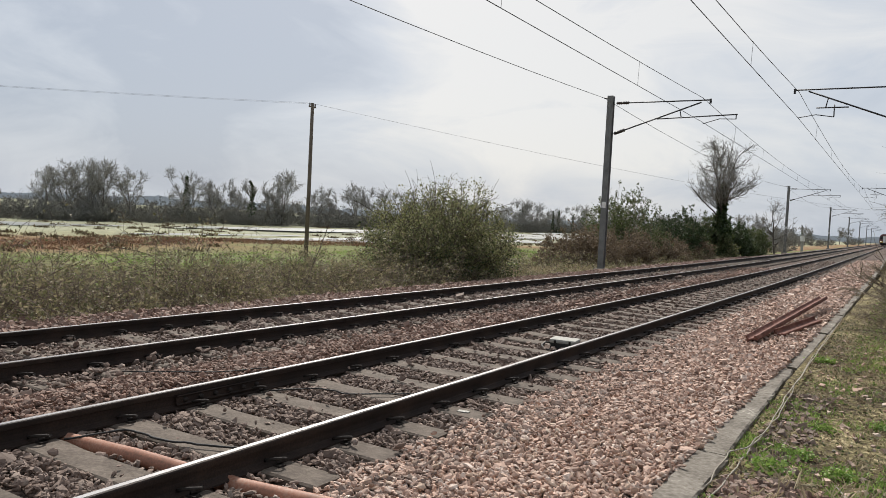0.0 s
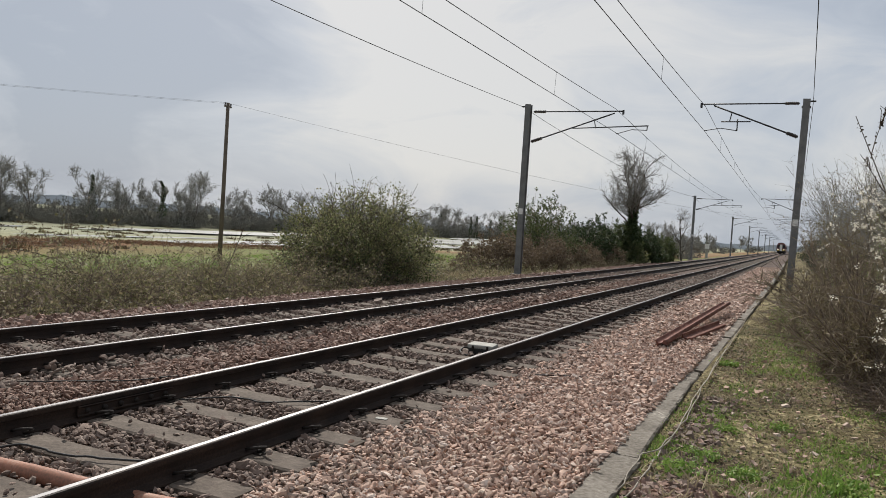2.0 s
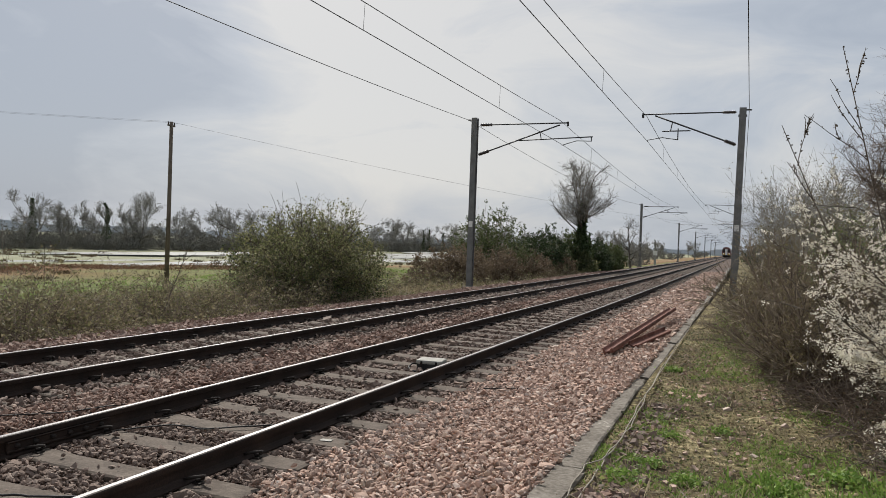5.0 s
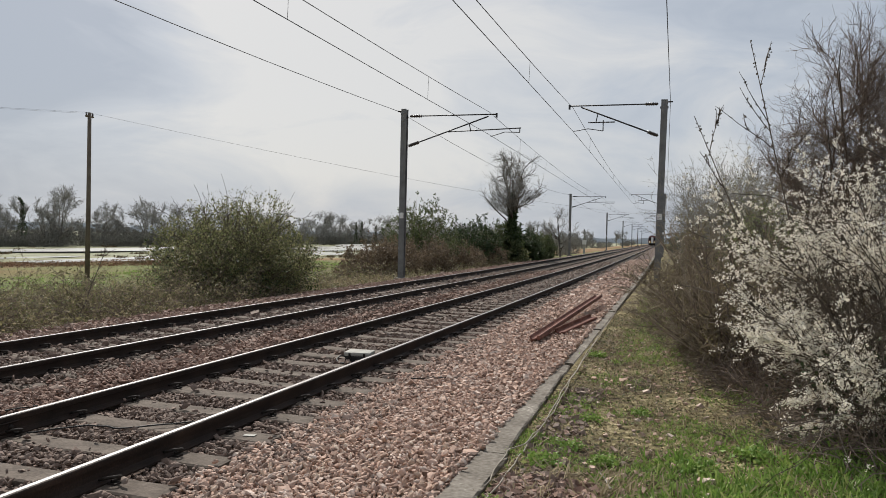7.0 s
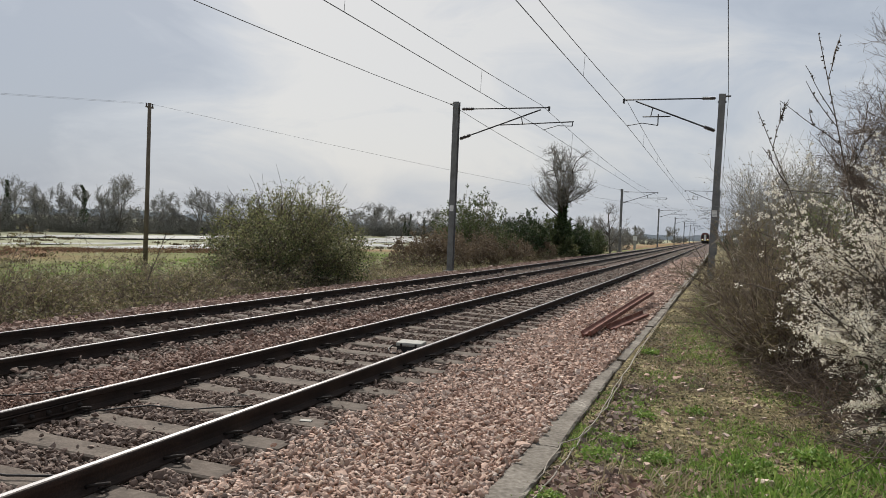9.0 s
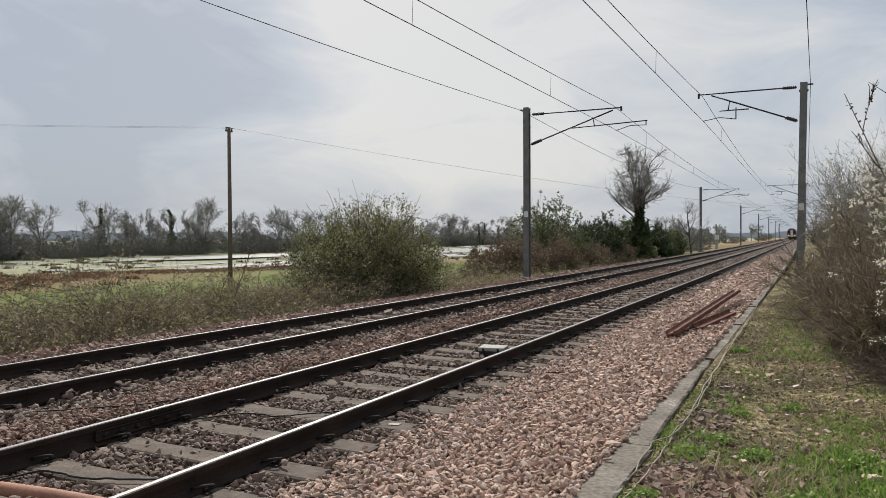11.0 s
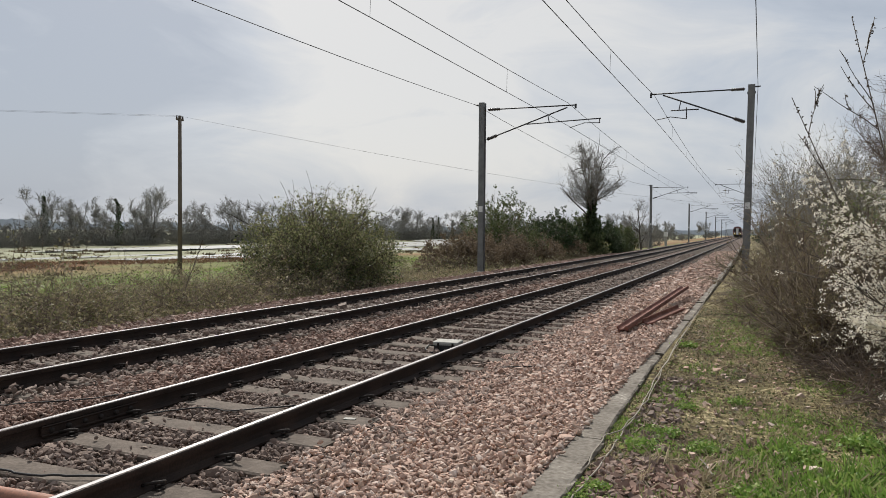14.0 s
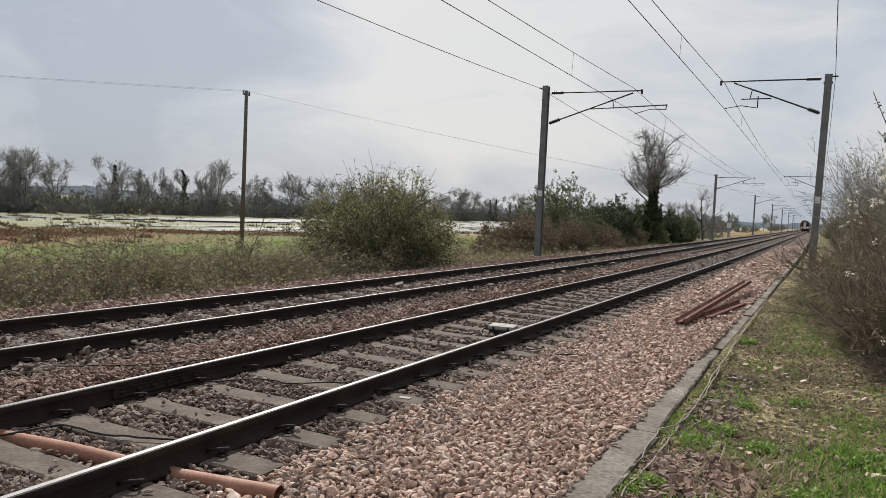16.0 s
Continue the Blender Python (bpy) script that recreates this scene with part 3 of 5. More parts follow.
def build_ground():
    xs = np.concatenate([-np.geomspace(3000, 90, 16), np.arange(-85, -22, 3.5), np.arange(-21, -9, 0.6), [-9.0, -6, -3, -1.2], np.arange(-1.1, 4.2, 0.2), np.geomspace(5, 3000, 16)])
    ys = np.concatenate([-np.geomspace(3000, 20, 10), np.arange(-15, 0, 2.0), np.arange(0, 24, 0.35), np.arange(25, 70, 2.5), np.geomspace(75, 3000, 22)])
    gx, gy = np.meshgrid(xs, ys, indexing="ij")
    v = np.stack([gx, gy, ground_height(gx, gy)], -1)
    a, b = len(xs), len(ys)
    i, j = np.meshgrid(np.arange(a - 1), np.arange(b - 1), indexing="ij")
    q = np.stack([i * b + j, (i + 1) * b + j, (i + 1) * b + j + 1, i * b + j + 1], -1).reshape(-1, 4)
    ob = part("ground", mesh_of("ground", v, q, True), M_GROUND)
    tagged(ob, "mossy grass verge, bank and wide wet meadow", "ground", kind="structure")


build_ground()


def pool(cx, cy, rx, ry, seed):
    rng = np.random.default_rng(seed)
    bm = bmesh.new()
    n = 72
    ph = rng.uniform(0, 6.28, 5)
    ring = []
    for i in range(n):
        a = 2 * math.pi * i / n
        w = 1 + sum(0.22 / (k + 1) * math.sin((k + 2) * a + ph[k]) for k in range(5))
        ring.append(bm.verts.new((cx + rx * w * math.cos(a), cy + ry * w * math.sin(a), -1.16 + 0.004 * (seed - 40))))
    bm.faces.new(ring)
    tagged(part("flood_water", bm, M_WATER), "shallow flood water lying on the meadow", "water", kind="structure")


_pr = random.Random(21)
for i in range(26):
    u = (i + _pr.random()) / 26
    pool(-46 - 40 * _pr.random() ** 0.8, 34 + 190 * u, _pr.uniform(1.6, 4.2), _pr.uniform(6, 17), 40 + i)
pool(-74, 92, 5, 34, 67)
pool(-60, 150, 5, 34, 68)

# ---- track ----
def bend(y):
    """The line swings gently to the left beyond the first masts."""
    return -0.0125 * 10.0 * np.log1p(np.exp(np.clip((np.asarray(y, float) - 24.0) / 10.0, -30, 150)))


TRACK_X, GAUGE, RAIL_TOP, PITCH = (-4.152, -7.466), 1.505, 0.17, 0.674
PHASE = (3.08, 3.32)
RAIL = [(-0.07, 0.011), (0.07, 0.011), (0.07, 0.022), (0.03, 0.034), (0.011, 0.046), (0.0085, 0.08), (0.011, 0.118), (0.034, 0.128), (0.036, 0.158), (0.031, 0.1665), (0.018, 0.17),
        (-0.018, 0.17), (-0.031, 0.1665), (-0.036, 0.158), (-0.034, 0.128), (-0.011, 0.118), (-0.0085, 0.08), (-0.011, 0.046), (-0.03, 0.034), (-0.07, 0.022)]


def rail_mesh():
    bm = sweep_profile(RAIL, -12.0, 1500.0, 4.0)
    for v in bm.verts:
        v.co.x += float(bend(v.co.y))
    bm.normal_update()
    me = bpy.data.meshes.new("rail")
    for f in bm.faces:
        f.material_index = 1 if f.normal.z > 0.97 and f.calc_center_median().z > 0.15 else 0
    bm.to_mesh(me)
    bm.free()
    me.materials.append(M_RAIL)
    me.materials.append(M_RAILTOP)
    return me


def sleeper_mesh():
    """A prestressed concrete sleeper: deeper seats under the rails, a lower waist, sloped flanks."""
    bm = bmesh.new()
    secs = []
    for x, top, half in ((-1.27, 0.006, 0.125), (-1.24, 0.012, 0.13), (-0.95, 0.014, 0.13), (-0.55, 0.014, 0.13), (-0.35, 0.004, 0.126), (0.35, 0.004, 0.126), (0.55, 0.014, 0.13), (0.95, 0.014, 0.13), (1.24, 0.012, 0.13), (1.27, 0.006, 0.125)):
        secs.append([bm.verts.new((x, s * w, z)) for s, w, z in ((-1, half + 0.02, -0.19), (-1, half + 0.004, top - 0.012), (-1, half - 0.012, top), (1, half - 0.012, top), (1, half + 0.004, top - 0.012), (1, half + 0.02, -0.19))])
    for a, b in zip(secs, secs[1:]):
        for i in range(6):
            bm.faces.new((a[i], b[i], b[(i + 1) % 6], a[(i + 1) % 6]))
    bm.faces.new(secs[0])
    bm.faces.new(secs[-1][::-1])
    bmesh.ops.recalc_face_normals(bm, faces=bm.faces[:])
    me = bpy.data.meshes.new("sleeper")
    bm.to_mesh(me)
    bm.free()
    me.materials.append(M_SLEEPER)
    return me


def clip_mesh():
    """A sprung steel rail clip, bent like an open letter e, standing at the rail's foot (+x away from the rail)."""
    pts = [(-0.03, -0.05, 0.035), (-0.005, -0.055, 0.045), (0.05, -0.045, 0.06), (0.085, -0.015, 0.062), (0.08, 0.02, 0.055), (0.04, 0.03, 0.038), (0.03, 0.0, 0.03), (0.04, -0.02, 0.028), (0.05, 0.05, 0.03), (0.02, 0.075, 0.032)]
    me = tube(pts, 0.011, 6)
    bm = bmesh.new()
    bm.from_mesh(me)
    box(0.015, -0.028, 0.0, 0.075, 0.028, 0.014, bm=bm)
    bm.to_mesh(me)
    bm.free()
    me.materials.append(M_CLIP)
    return me


rail_me, sleeper_me, clip_me = rail_mesh(), sleeper_mesh(), clip_mesh()


def build_track(i, name, label):
    tx = TRACK_X[i]
    tr = tagged(thing(name, (tx, 0, 0), label, "railway track", "running lines"), kind="structure")
    for s in (-1, 1):
        part("rail", rail_me, None, tr, "dark rusty rail with a polished running surface", (s * GAUGE / 2, 0, 0))
    rnd = random.Random(5 + i)
    for k in range(-8, 170):
        y = PHASE[i] + k * PITCH
        m = Matrix.Translation((float(bend(y)) + rnd.uniform(-0.012, 0.012), y + rnd.uniform(-0.012, 0.012), rnd.uniform(-0.006, 0.003))) @ Matrix.Rotation(rnd.uniform(-0.008, 0.008), 4, "Z")
        sl = part("sleeper", sleeper_me, None, tr, "", m)
        if k < (44 if i == 0 else 40):
            for s in (-1, 1):
                for side in (-1, 1):
                    c = part("rail_clip", clip_me, None, sl)
                    c.matrix_basis = Matrix.Translation((s * GAUGE / 2 + side * 0.058, 0, 0.012)) @ Matrix.Rotation(0 if side > 0 else math.pi, 4, "Z") @ Matrix.Scale(1.0, 4)
    return tr


near_track = build_track(0, "railway_track", "ballasted railway track with concrete sleepers beside the verge")
far_track = build_track(1, "railway_track", "ballasted railway track with concrete sleepers beside the meadow")

# bolted joint on the near track's farther rail
FX = -GAUGE / 2
for side in (1, -1):
    fp = bmesh.new()
    prof = [(0.012, 0.045), (0.032, 0.036), (0.036, 0.05), (0.024, 0.06), (0.024, 0.105), (0.034, 0.118), (0.030, 0.126), (0.012, 0.119)]
    fp = sweep_profile([(x * side, z) for x, z in prof], 4.22, 5.16)
    plate = part("fishplate", fp, M_RAIL, near_track, "dark bolted fishplate", (FX, 0, 0))
    for k in range(6):
        part("bolt", lathe([(0.0, 0.03), (0.013, 0.03), (0.021, 0.02), (0.021, 0.0)], 6), M_CLIP, plate, "", Matrix.Translation((side * 0.023, 4.30 + k * 0.155, 0.083)) @ Matrix.Rotation(side * math.pi / 2, 4, "Y"))


# ---- ballast ----
def bed_height(x):
    return np.interp(x, [-11.0, -10.4, -9.1, -8.9, -6.1, -5.9, -5.6, -5.4, -2.8, -2.4, -1.2], [-0.42, -0.12, -0.03, -0.03, -0.03, 0.0, 0.0, -0.03, -0.03, -0.01, 0.012])


def build_bed():
    xs = np.array([-11.3, -11.0, -10.7, -10.4, -9.9, -9.5, -9.1, -8.9, -8.2, -7.4, -6.7, -6.1, -5.9, -5.6, -5.4, -4.9, -4.1, -3.4, -2.8, -2.4, -1.8, -1.2])
    ys = np.concatenate([np.arange(-12, 60, 0.5), np.arange(60, 200, 5), np.geomspace(200, 1500, 14)])
    gx, gy = np.meshgrid(xs, ys, indexing="ij")
    gz = bed_height(gx) - 0.03 + 0.012 * np.sin(gx * 5 + gy * 3.1) * np.cos(gy * 1.7)
    a, b = len(xs), len(ys)
    i, j = np.meshgrid(np.arange(a - 1), np.arange(b - 1), indexing="ij")
    q = np.stack([i * b + j, (i + 1) * b + j, (i + 1) * b + j + 1, i * b + j + 1], -1).reshape(-1, 4)
    tagged(part("ballast_bed", mesh_of("ballast_bed", np.stack([gx + bend(gy), gy, gz], -1), q, True), M_BED_SHADED), "bed of crushed stone under both tracks", "ballast", kind="structure")


build_bed()
CUBE = np.array([(x, y, z) for x in (-1, 1) for y in (-1, 1) for z in (-1, 1)], float)
CUBE_F = np.array([(0, 1, 3, 2), (4, 6, 7, 5), (0, 4, 5, 1), (2, 3, 7, 6), (0, 2, 6, 4), (1, 5, 7, 3)])


_ico = bmesh.new()
bmesh.ops.create_icosphere(_ico, subdivisions=1, radius=1.0)
ICO = np.array([v.co[:] for v in _ico.verts])
ICO_F = np.array([[v.index for v in f.verts] for f in _ico.faces])
_ico.free()


def chips(rng, x, y, z, size, fine=False):
    """Angular stones: boxes, or rounder lumps close by, with every corner knocked about, turned at random."""
    n = len(x)
    base, faces = (ICO, ICO_F[:, :3]) if fine else (CUBE, CUBE_F)
    k = len(base)
    c = base[None] * (rng.uniform(0.8, 1.15, (n, k, 1)) if fine else rng.uniform(0.5, 1.0, (n, k, 1))) + rng.normal(0, 0.1, (n, k, 3))
    c *= (size[:, None] * (np.array([1.25, 0.85, 0.5]) * rng.uniform(0.7, 1.25, (n, 3)) if fine else rng.uniform(0.4, 1.2, (n, 3))))[:, None] * 0.55
    q = unit(rng.normal(0, 1, (n, 4)))
    w, a, b, d = q.T
    rot = np.stack([1 - 2 * (b * b + d * d), 2 * (a * b - d * w), 2 * (a * d + b * w), 2 * (a * b + d * w), 1 - 2 * (a * a + d * d), 2 * (b * d - a * w), 2 * (a * d - b * w), 2 * (b * d + a * w), 1 - 2 * (a * a + b * b)], -1).reshape(n, 3, 3)
    v = np.einsum("nij,nkj->nki", rot, c)
    v[:, :, 2] *= 0.78
    v += np.stack([x, y, z], 1)[:, None]
    return v.reshape(-1, 3), (faces[None] + np.arange(n)[:, None, None] * k).reshape(-1, faces.shape[1])


def scatter(name, label, material, zones, seed):
    rng = np.random.default_rng(seed)
    bits, lumps = [], []
    for x0, x1, y0, y1, dens, s in zones:
        n = int((x1 - x0) * (y1 - y0) * dens)
        x, y = rng.uniform(x0, x1, n), rng.uniform(y0, y1, n)
        size = s * rng.lognormal(0, 0.3, n)
        keep = np.ones(n, bool)
        for i in (0, 1):
            off = np.abs((y - PHASE[i] + PITCH / 2) % PITCH - PITCH / 2)
            on = (np.abs(x - TRACK_X[i]) < 1.29) & (off < 0.135)
            keep &= ~on | (rng.uniform(0, 1, n) < (0.015 if i == 0 else np.where(np.abs(x - TRACK_X[1]) > 0.85, 0.6, 0.22)))
            for sgn in (-1, 1):
                keep &= np.abs(x - TRACK_X[i] - sgn * GAUGE / 2) > 0.085
        keep &= ~((np.abs(y - 3.42 - 0.1 * (x + 3.3)) < 0.085) & (x > -4.9) & (x < -2.55))
        x, y, size = x[keep], y[keep], size[keep]
        z = bed_height(x) + rng.uniform(-0.022, 0.042, len(x))
        for i in (0, 1):
            off = np.abs((y - PHASE[i] + PITCH / 2) % PITCH - PITCH / 2)
            z = np.where((np.abs(x - TRACK_X[i]) < 1.29) & (off < 0.135), z + 0.045, z)
        (lumps if y1 <= 12 else bits).append(chips(rng, x + bend(y), y, z, size, y1 <= 12))
    for group in (lumps, bits):
        tagged(part(name, mesh_of(name, *joined(*group)), material), label, "ballast", kind="stuff")


scatter("ballast_stones", "pinkish tan crushed stones of the track shoulder", M_STONE_PINK,
        [(-2.95, -1.21, 2.6, 8, 2300, 0.039), (-2.95, -1.21, 8, 13, 1400, 0.041), (-2.95, -1.21, 13, 26, 420, 0.056), (-2.95, -1.21, 24, 70, 90, 0.085)], 11)
scatter("ballast_stones", "dirty grey-brown crushed stones between the sleepers", M_STONE_GREY,
        [(-2.95, -2.35, 2.6, 8, 750, 0.043), (-2.95, -2.45, 8, 12, 420, 0.045), (-5.35, -2.95, 2.6, 8, 1500, 0.042), (-5.35, -2.95, 8, 14, 650, 0.047), (-5.35, -2.95, 14, 26, 260, 0.06), (-9.0, -6.2, 3.4, 12, 620, 0.049), (-9.0, -6.2, 12, 20, 380, 0.054), (-9.0, -6.2, 20, 40, 110, 0.07), (-5.35, -2.95, 26, 60, 60, 0.085)], 12)
scatter("ballast_stones", "reddish brown crushed stones beside the farther track", M_STONE_RED,
        [(-6.2, -5.35, 2.8, 9, 1600, 0.043), (-6.2, -5.35, 9, 14, 700, 0.05), (-6.2, -5.35, 14, 40, 180, 0.065), (-10.75, -9.0, 4.5, 14, 520, 0.05), (-10.9, -9.0, 14, 30, 330, 0.056), (-11.0, -9.0, 30, 60, 100, 0.08)], 13)

# ---- kerb ----
kerb = tagged(thing("kerb", (0, 0, 0), "weathered concrete edging slabs along the ballast", "kerb"), kind="structure")
def slab_mesh(seed):
    """A long cast slab with a worn, slightly crumbled arris."""
    rng = np.random.default_rng(seed)
    n = 46
    y = np.linspace(-1.84, 1.84, n)
    prof = np.array([(-0.125, -0.18), (-0.125, -0.016), (-0.109, 0.0), (0.0, 0.001), (0.086, 0.0), (0.10, -0.014), (0.10, -0.18)])
    v = np.zeros((n, 7, 3))
    v[:, :, 0], v[:, :, 1], v[:, :, 2] = prof[:, 0], y[:, None], prof[:, 1]
    v[:, :, 0] += 0.006 * np.sin(y * 2.1 + seed)[:, None]
    v[:, 1:6, 2] += rng.normal(0, 0.0016, (n, 5))
    for col in (1, 2, 4, 5):
        chip = np.maximum(0, rng.normal(-0.004, 0.008, n))
        v[:, col, 2] -= chip
        v[:, col, 0] += chip * (1 if col < 3 else -1)
    i, j = np.meshgrid(np.arange(n - 1), np.arange(6), indexing="ij")
    q = np.stack([i * 7 + j, (i + 1) * 7 + j, (i + 1) * 7 + j + 1, i * 7 + j + 1], -1).reshape(-1, 4)
    ends = np.array([[0, 1, 5, 6], [1, 2, 4, 5], [7 * n - 1, 7 * n - 2, 7 * n - 6, 7 * n - 7], [7 * n - 2, 7 * n - 3, 7 * n - 5, 7 * n - 6]])
    me = mesh_of("slab", v.reshape(-1, 3), np.concatenate([q, ends]))
    me.materials.append(M_KERB)
    return me


slab_me = [slab_mesh(k) for k in range(4)]
_r = random.Random(3)
cuts = [(-8.8, -5.12), (-5.1, -1.42), (-1.4, 2.28), (2.3, 5.98), (6.0, 9.56), (9.59, 10.47), (10.72, 14.7)] + [(14.73 + 3.7 * k, 18.4 + 3.7 * k) for k in range(22)]
for k, (ya, yb) in enumerate(cuts):
    y = (ya + yb) / 2
    turned = {3: 0.4, 4: 1.2, 5: 1.5, 6: 0.2}.get(k, _r.uniform(-0.25, 0.25))
    part("slab", slab_me[k % 4], None, kerb, "", pose(float(np.interp(y, [4, 6, 10, 13], [-1.085, -1.105, -1.195, -1.17])) + float(bend(y)) + _r.uniform(-0.01, 0.01), y, 0.026 + {5: -0.022, 6: -0.03}.get(k, _r.uniform(-0.012, 0.008)), _r.uniform(-0.2, 0.2), _r.uniform(-1.5, 1.5), turned) @ Matrix.Diagonal((0.95 if k == 6 else 1.1, (yb - ya) / 3.68, 1.0, 1.0)))

# ---- overhead line ----
SPAN, MAST_Y = 60.0, 31.2


def i_beam(h, w=0.25, d=0.25, t=0.022):
    prof = [(-w / 2, -d / 2), (w / 2, -d / 2), (w / 2, -d / 2 + t), (t / 2, -d / 2 + t), (t / 2, d / 2 - t), (w / 2, d / 2 - t), (w / 2, d / 2), (-w / 2, d / 2), (-w / 2, d / 2 - t), (-t / 2, d / 2 - t), (-t / 2, -d / 2 + t), (-w / 2, -d / 2 + t)]
    bm = sweep_profile(prof, 0, h)
    bmesh.ops.transform(bm, matrix=Matrix.Rotation(math.pi / 2, 4, "X"), verts=bm.verts)
    return bm


def insulator(a, b, r=0.07):
    """A ribbed ceramic insulator from a to b."""
    a, b = Vector(a), Vector(b)
    n, ln = 7, (b - a).length
    prof = [(0.02, 0.0), (0.03, 0.02)]
    for i in range(n):
        z = 0.06 + (ln - 0.12) * i / (n - 1)
        prof += [(r * 0.7, z - 0.02), (r, z - 0.006), (r, z + 0.006), (r * 0.7, z + 0.02)]
    prof += [(0.03, ln - 0.02), (0.02, ln)]
    me = lathe(prof, 10)
    m = Matrix.Translation(a) @ (b - a).to_track_quat("Z", "X").to_matrix().to_4x4()
    me.transform(m)
    return me


def lerp(a, b, f):
    return tuple(np.array(a) + (np.array(b) - np.array(a)) * f)


def mast(base, top_z, sgn, spec, label):
    """A steel post with a hinged cantilever arm that reaches sgn along x; spec names heights and reaches from the post."""
    ob = thing("overhead_line_mast", base, label, "mast", "overhead line masts")
    post = part("post", i_beam(top_z + 0.3), M_GALV, ob, "weathered grey steel post", pose(0, 0, -0.3, 0, spec["rake"], 0))
    part("base_block", box(-0.28, -0.28, -0.35, 0.28, 0.28, -0.04, 0.02), M_KERB, ob, "concrete foot")
    def pt(reach, z):
        return (sgn * reach, 0.0, z)
    lean = math.tan(radians(spec["rake"]))
    t0, t1 = pt(0.12 + sgn * lean * spec["top"], spec["top"]), pt(spec["top_reach"], spec["top_end"])
    part("top_tube", tube([lerp(t0, t1, 0.17), t1], 0.027), M_TUBE, ob)
    part("insulator", insulator(lerp(t0, t1, 0.03), lerp(t0, t1, 0.175)), M_INSUL, ob, "dark ribbed insulator")
    d0, d1 = pt(0.12 + sgn * lean * spec["low"], spec["low"]), pt(spec["diag_reach"], spec["diag_end"])
    part("diagonal_tube", tube([lerp(d0, d1, 0.15), d1], 0.03), M_TUBE, ob)
    part("insulator", insulator(lerp(d0, d1, 0.02), lerp(d0, d1, 0.16), 0.08), M_INSUL, ob, "dark ribbed insulator")
    r0, r1 = pt(spec["reg0"], spec["reg_z0"]), pt(spec["reg1"], spec["reg_z1"])
    part("registration_tube", tube([r0, r1], 0.024), M_TUBE, ob)
    f = (spec["drop"] - 0.12) / (spec["diag_reach"] - 0.12)
    dz = spec["low"] + (spec["diag_end"] - spec["low"]) * f
    part("drop_bracket", tube([pt(spec["drop"] - 0.03, dz), pt(spec["drop"] + 0.04, spec["reg_z0"])], 0.02), M_TUBE, ob)
    p0 = pt(spec["post"], spec["reg_z0"] + 0.1)
    p1 = pt(spec["post"], spec["post_z"])
    part("steady_bracket", tube([p0, p1], 0.022), M_TUBE, ob)
    c = pt(spec["contact"], spec["contact_z"])
    mid = lerp(p1, c, 0.5)
    part("steady_arm", tube([p1, (mid[0], 0, mid[2] + 0.1), c], 0.016), M_TUBE, ob)
    part("clamp", box(t1[0] - 0.04, -0.03, t1[2] - 0.14, t1[0] + 0.04, 0.03, t1[2] + 0.05, 0.008), M_TUBE, ob)
    part("clamp", box(-0.16 + lean * top_z, -0.04, top_z - 0.34, 0.16 + lean * top_z, 0.04, top_z - 0.26, 0.008), M_TUBE, ob)
    part("feeder_bracket", tube([(lean * top_z, 0, top_z - 0.08), (lean * top_z - sgn * 0.32, 0, top_z - 0.08)], 0.03), M_TUBE, ob)
    part("number_plate", box(-0.09 + lean * 2.7, -0.142, 2.55, 0.09 + lean * 2.7, -0.128, 2.8, 0.004), M_WHITE, ob, "small white plate")
    return ob


LEFT = dict(rake=0.0, top=6.99, top_reach=4.1, top_end=6.98, low=5.67, diag_reach=3.75, diag_end=6.9, reg0=2.0, reg_z0=6.28, reg1=5.15, reg_z1=6.38, drop=2.95, post=5.1, post_z=6.2, contact=3.86, contact_z=6.05)
RIGHT = dict(rake=0.9, top=7.15, top_reach=3.62, top_end=7.16, low=5.86, diag_reach=3.15, diag_end=7.1, reg0=1.78, reg_z0=6.47, reg1=2.85, reg_z1=6.47, drop=2.5, post=2.25, post_z=6.12, contact=3.45, contact_z=6.12)
LEFT_X, RIGHT_X = -11.2, -0.47
ml = mast((LEFT_X, MAST_Y, -0.1), 7.3, 1, LEFT, "grey steel overhead line mast beside the meadow scrub")
mr = mast((RIGHT_X, MAST_Y + 0.2, 0.0), 7.3, -1, RIGHT, "grey steel overhead line mast behind the verge hedge")
for k in range(1, 7):
    copy_thing(ml, Matrix.Translation((LEFT_X + 0.15 + float(bend(MAST_Y + SPAN * k)), MAST_Y + SPAN * k, -0.1)))
    copy_thing(mr, Matrix.Translation((RIGHT_X + 0.15 + float(bend(MAST_Y + SPAN * k)), MAST_Y + 0.2 + SPAN * k, 0.0)))


def line_x(s):
    """Sideways place of a wire at s spans past the first masts: straight from mast to mast."""
    k = math.floor(s)
    a, b = (0.0 if j < 1 else 0.15 + float(bend(MAST_Y + SPAN * j)) for j in (k, k + 1))
    return a + (b - a) * (s - k)


def span_points(x0, x1, z, sag, first=-1, last=6, steps=16):
    pts = []
    for k in range(first, last):
        for i in range(steps):
            u = i / steps
            f = 4 * u * (1 - u)
            a, b = (x0, x1) if k % 2 == 0 else (x1, x0)
            pts.append((a + (b - a) * u + line_x(k + u), MAST_Y + SPAN * (k + u), z - sag * f))
    return pts


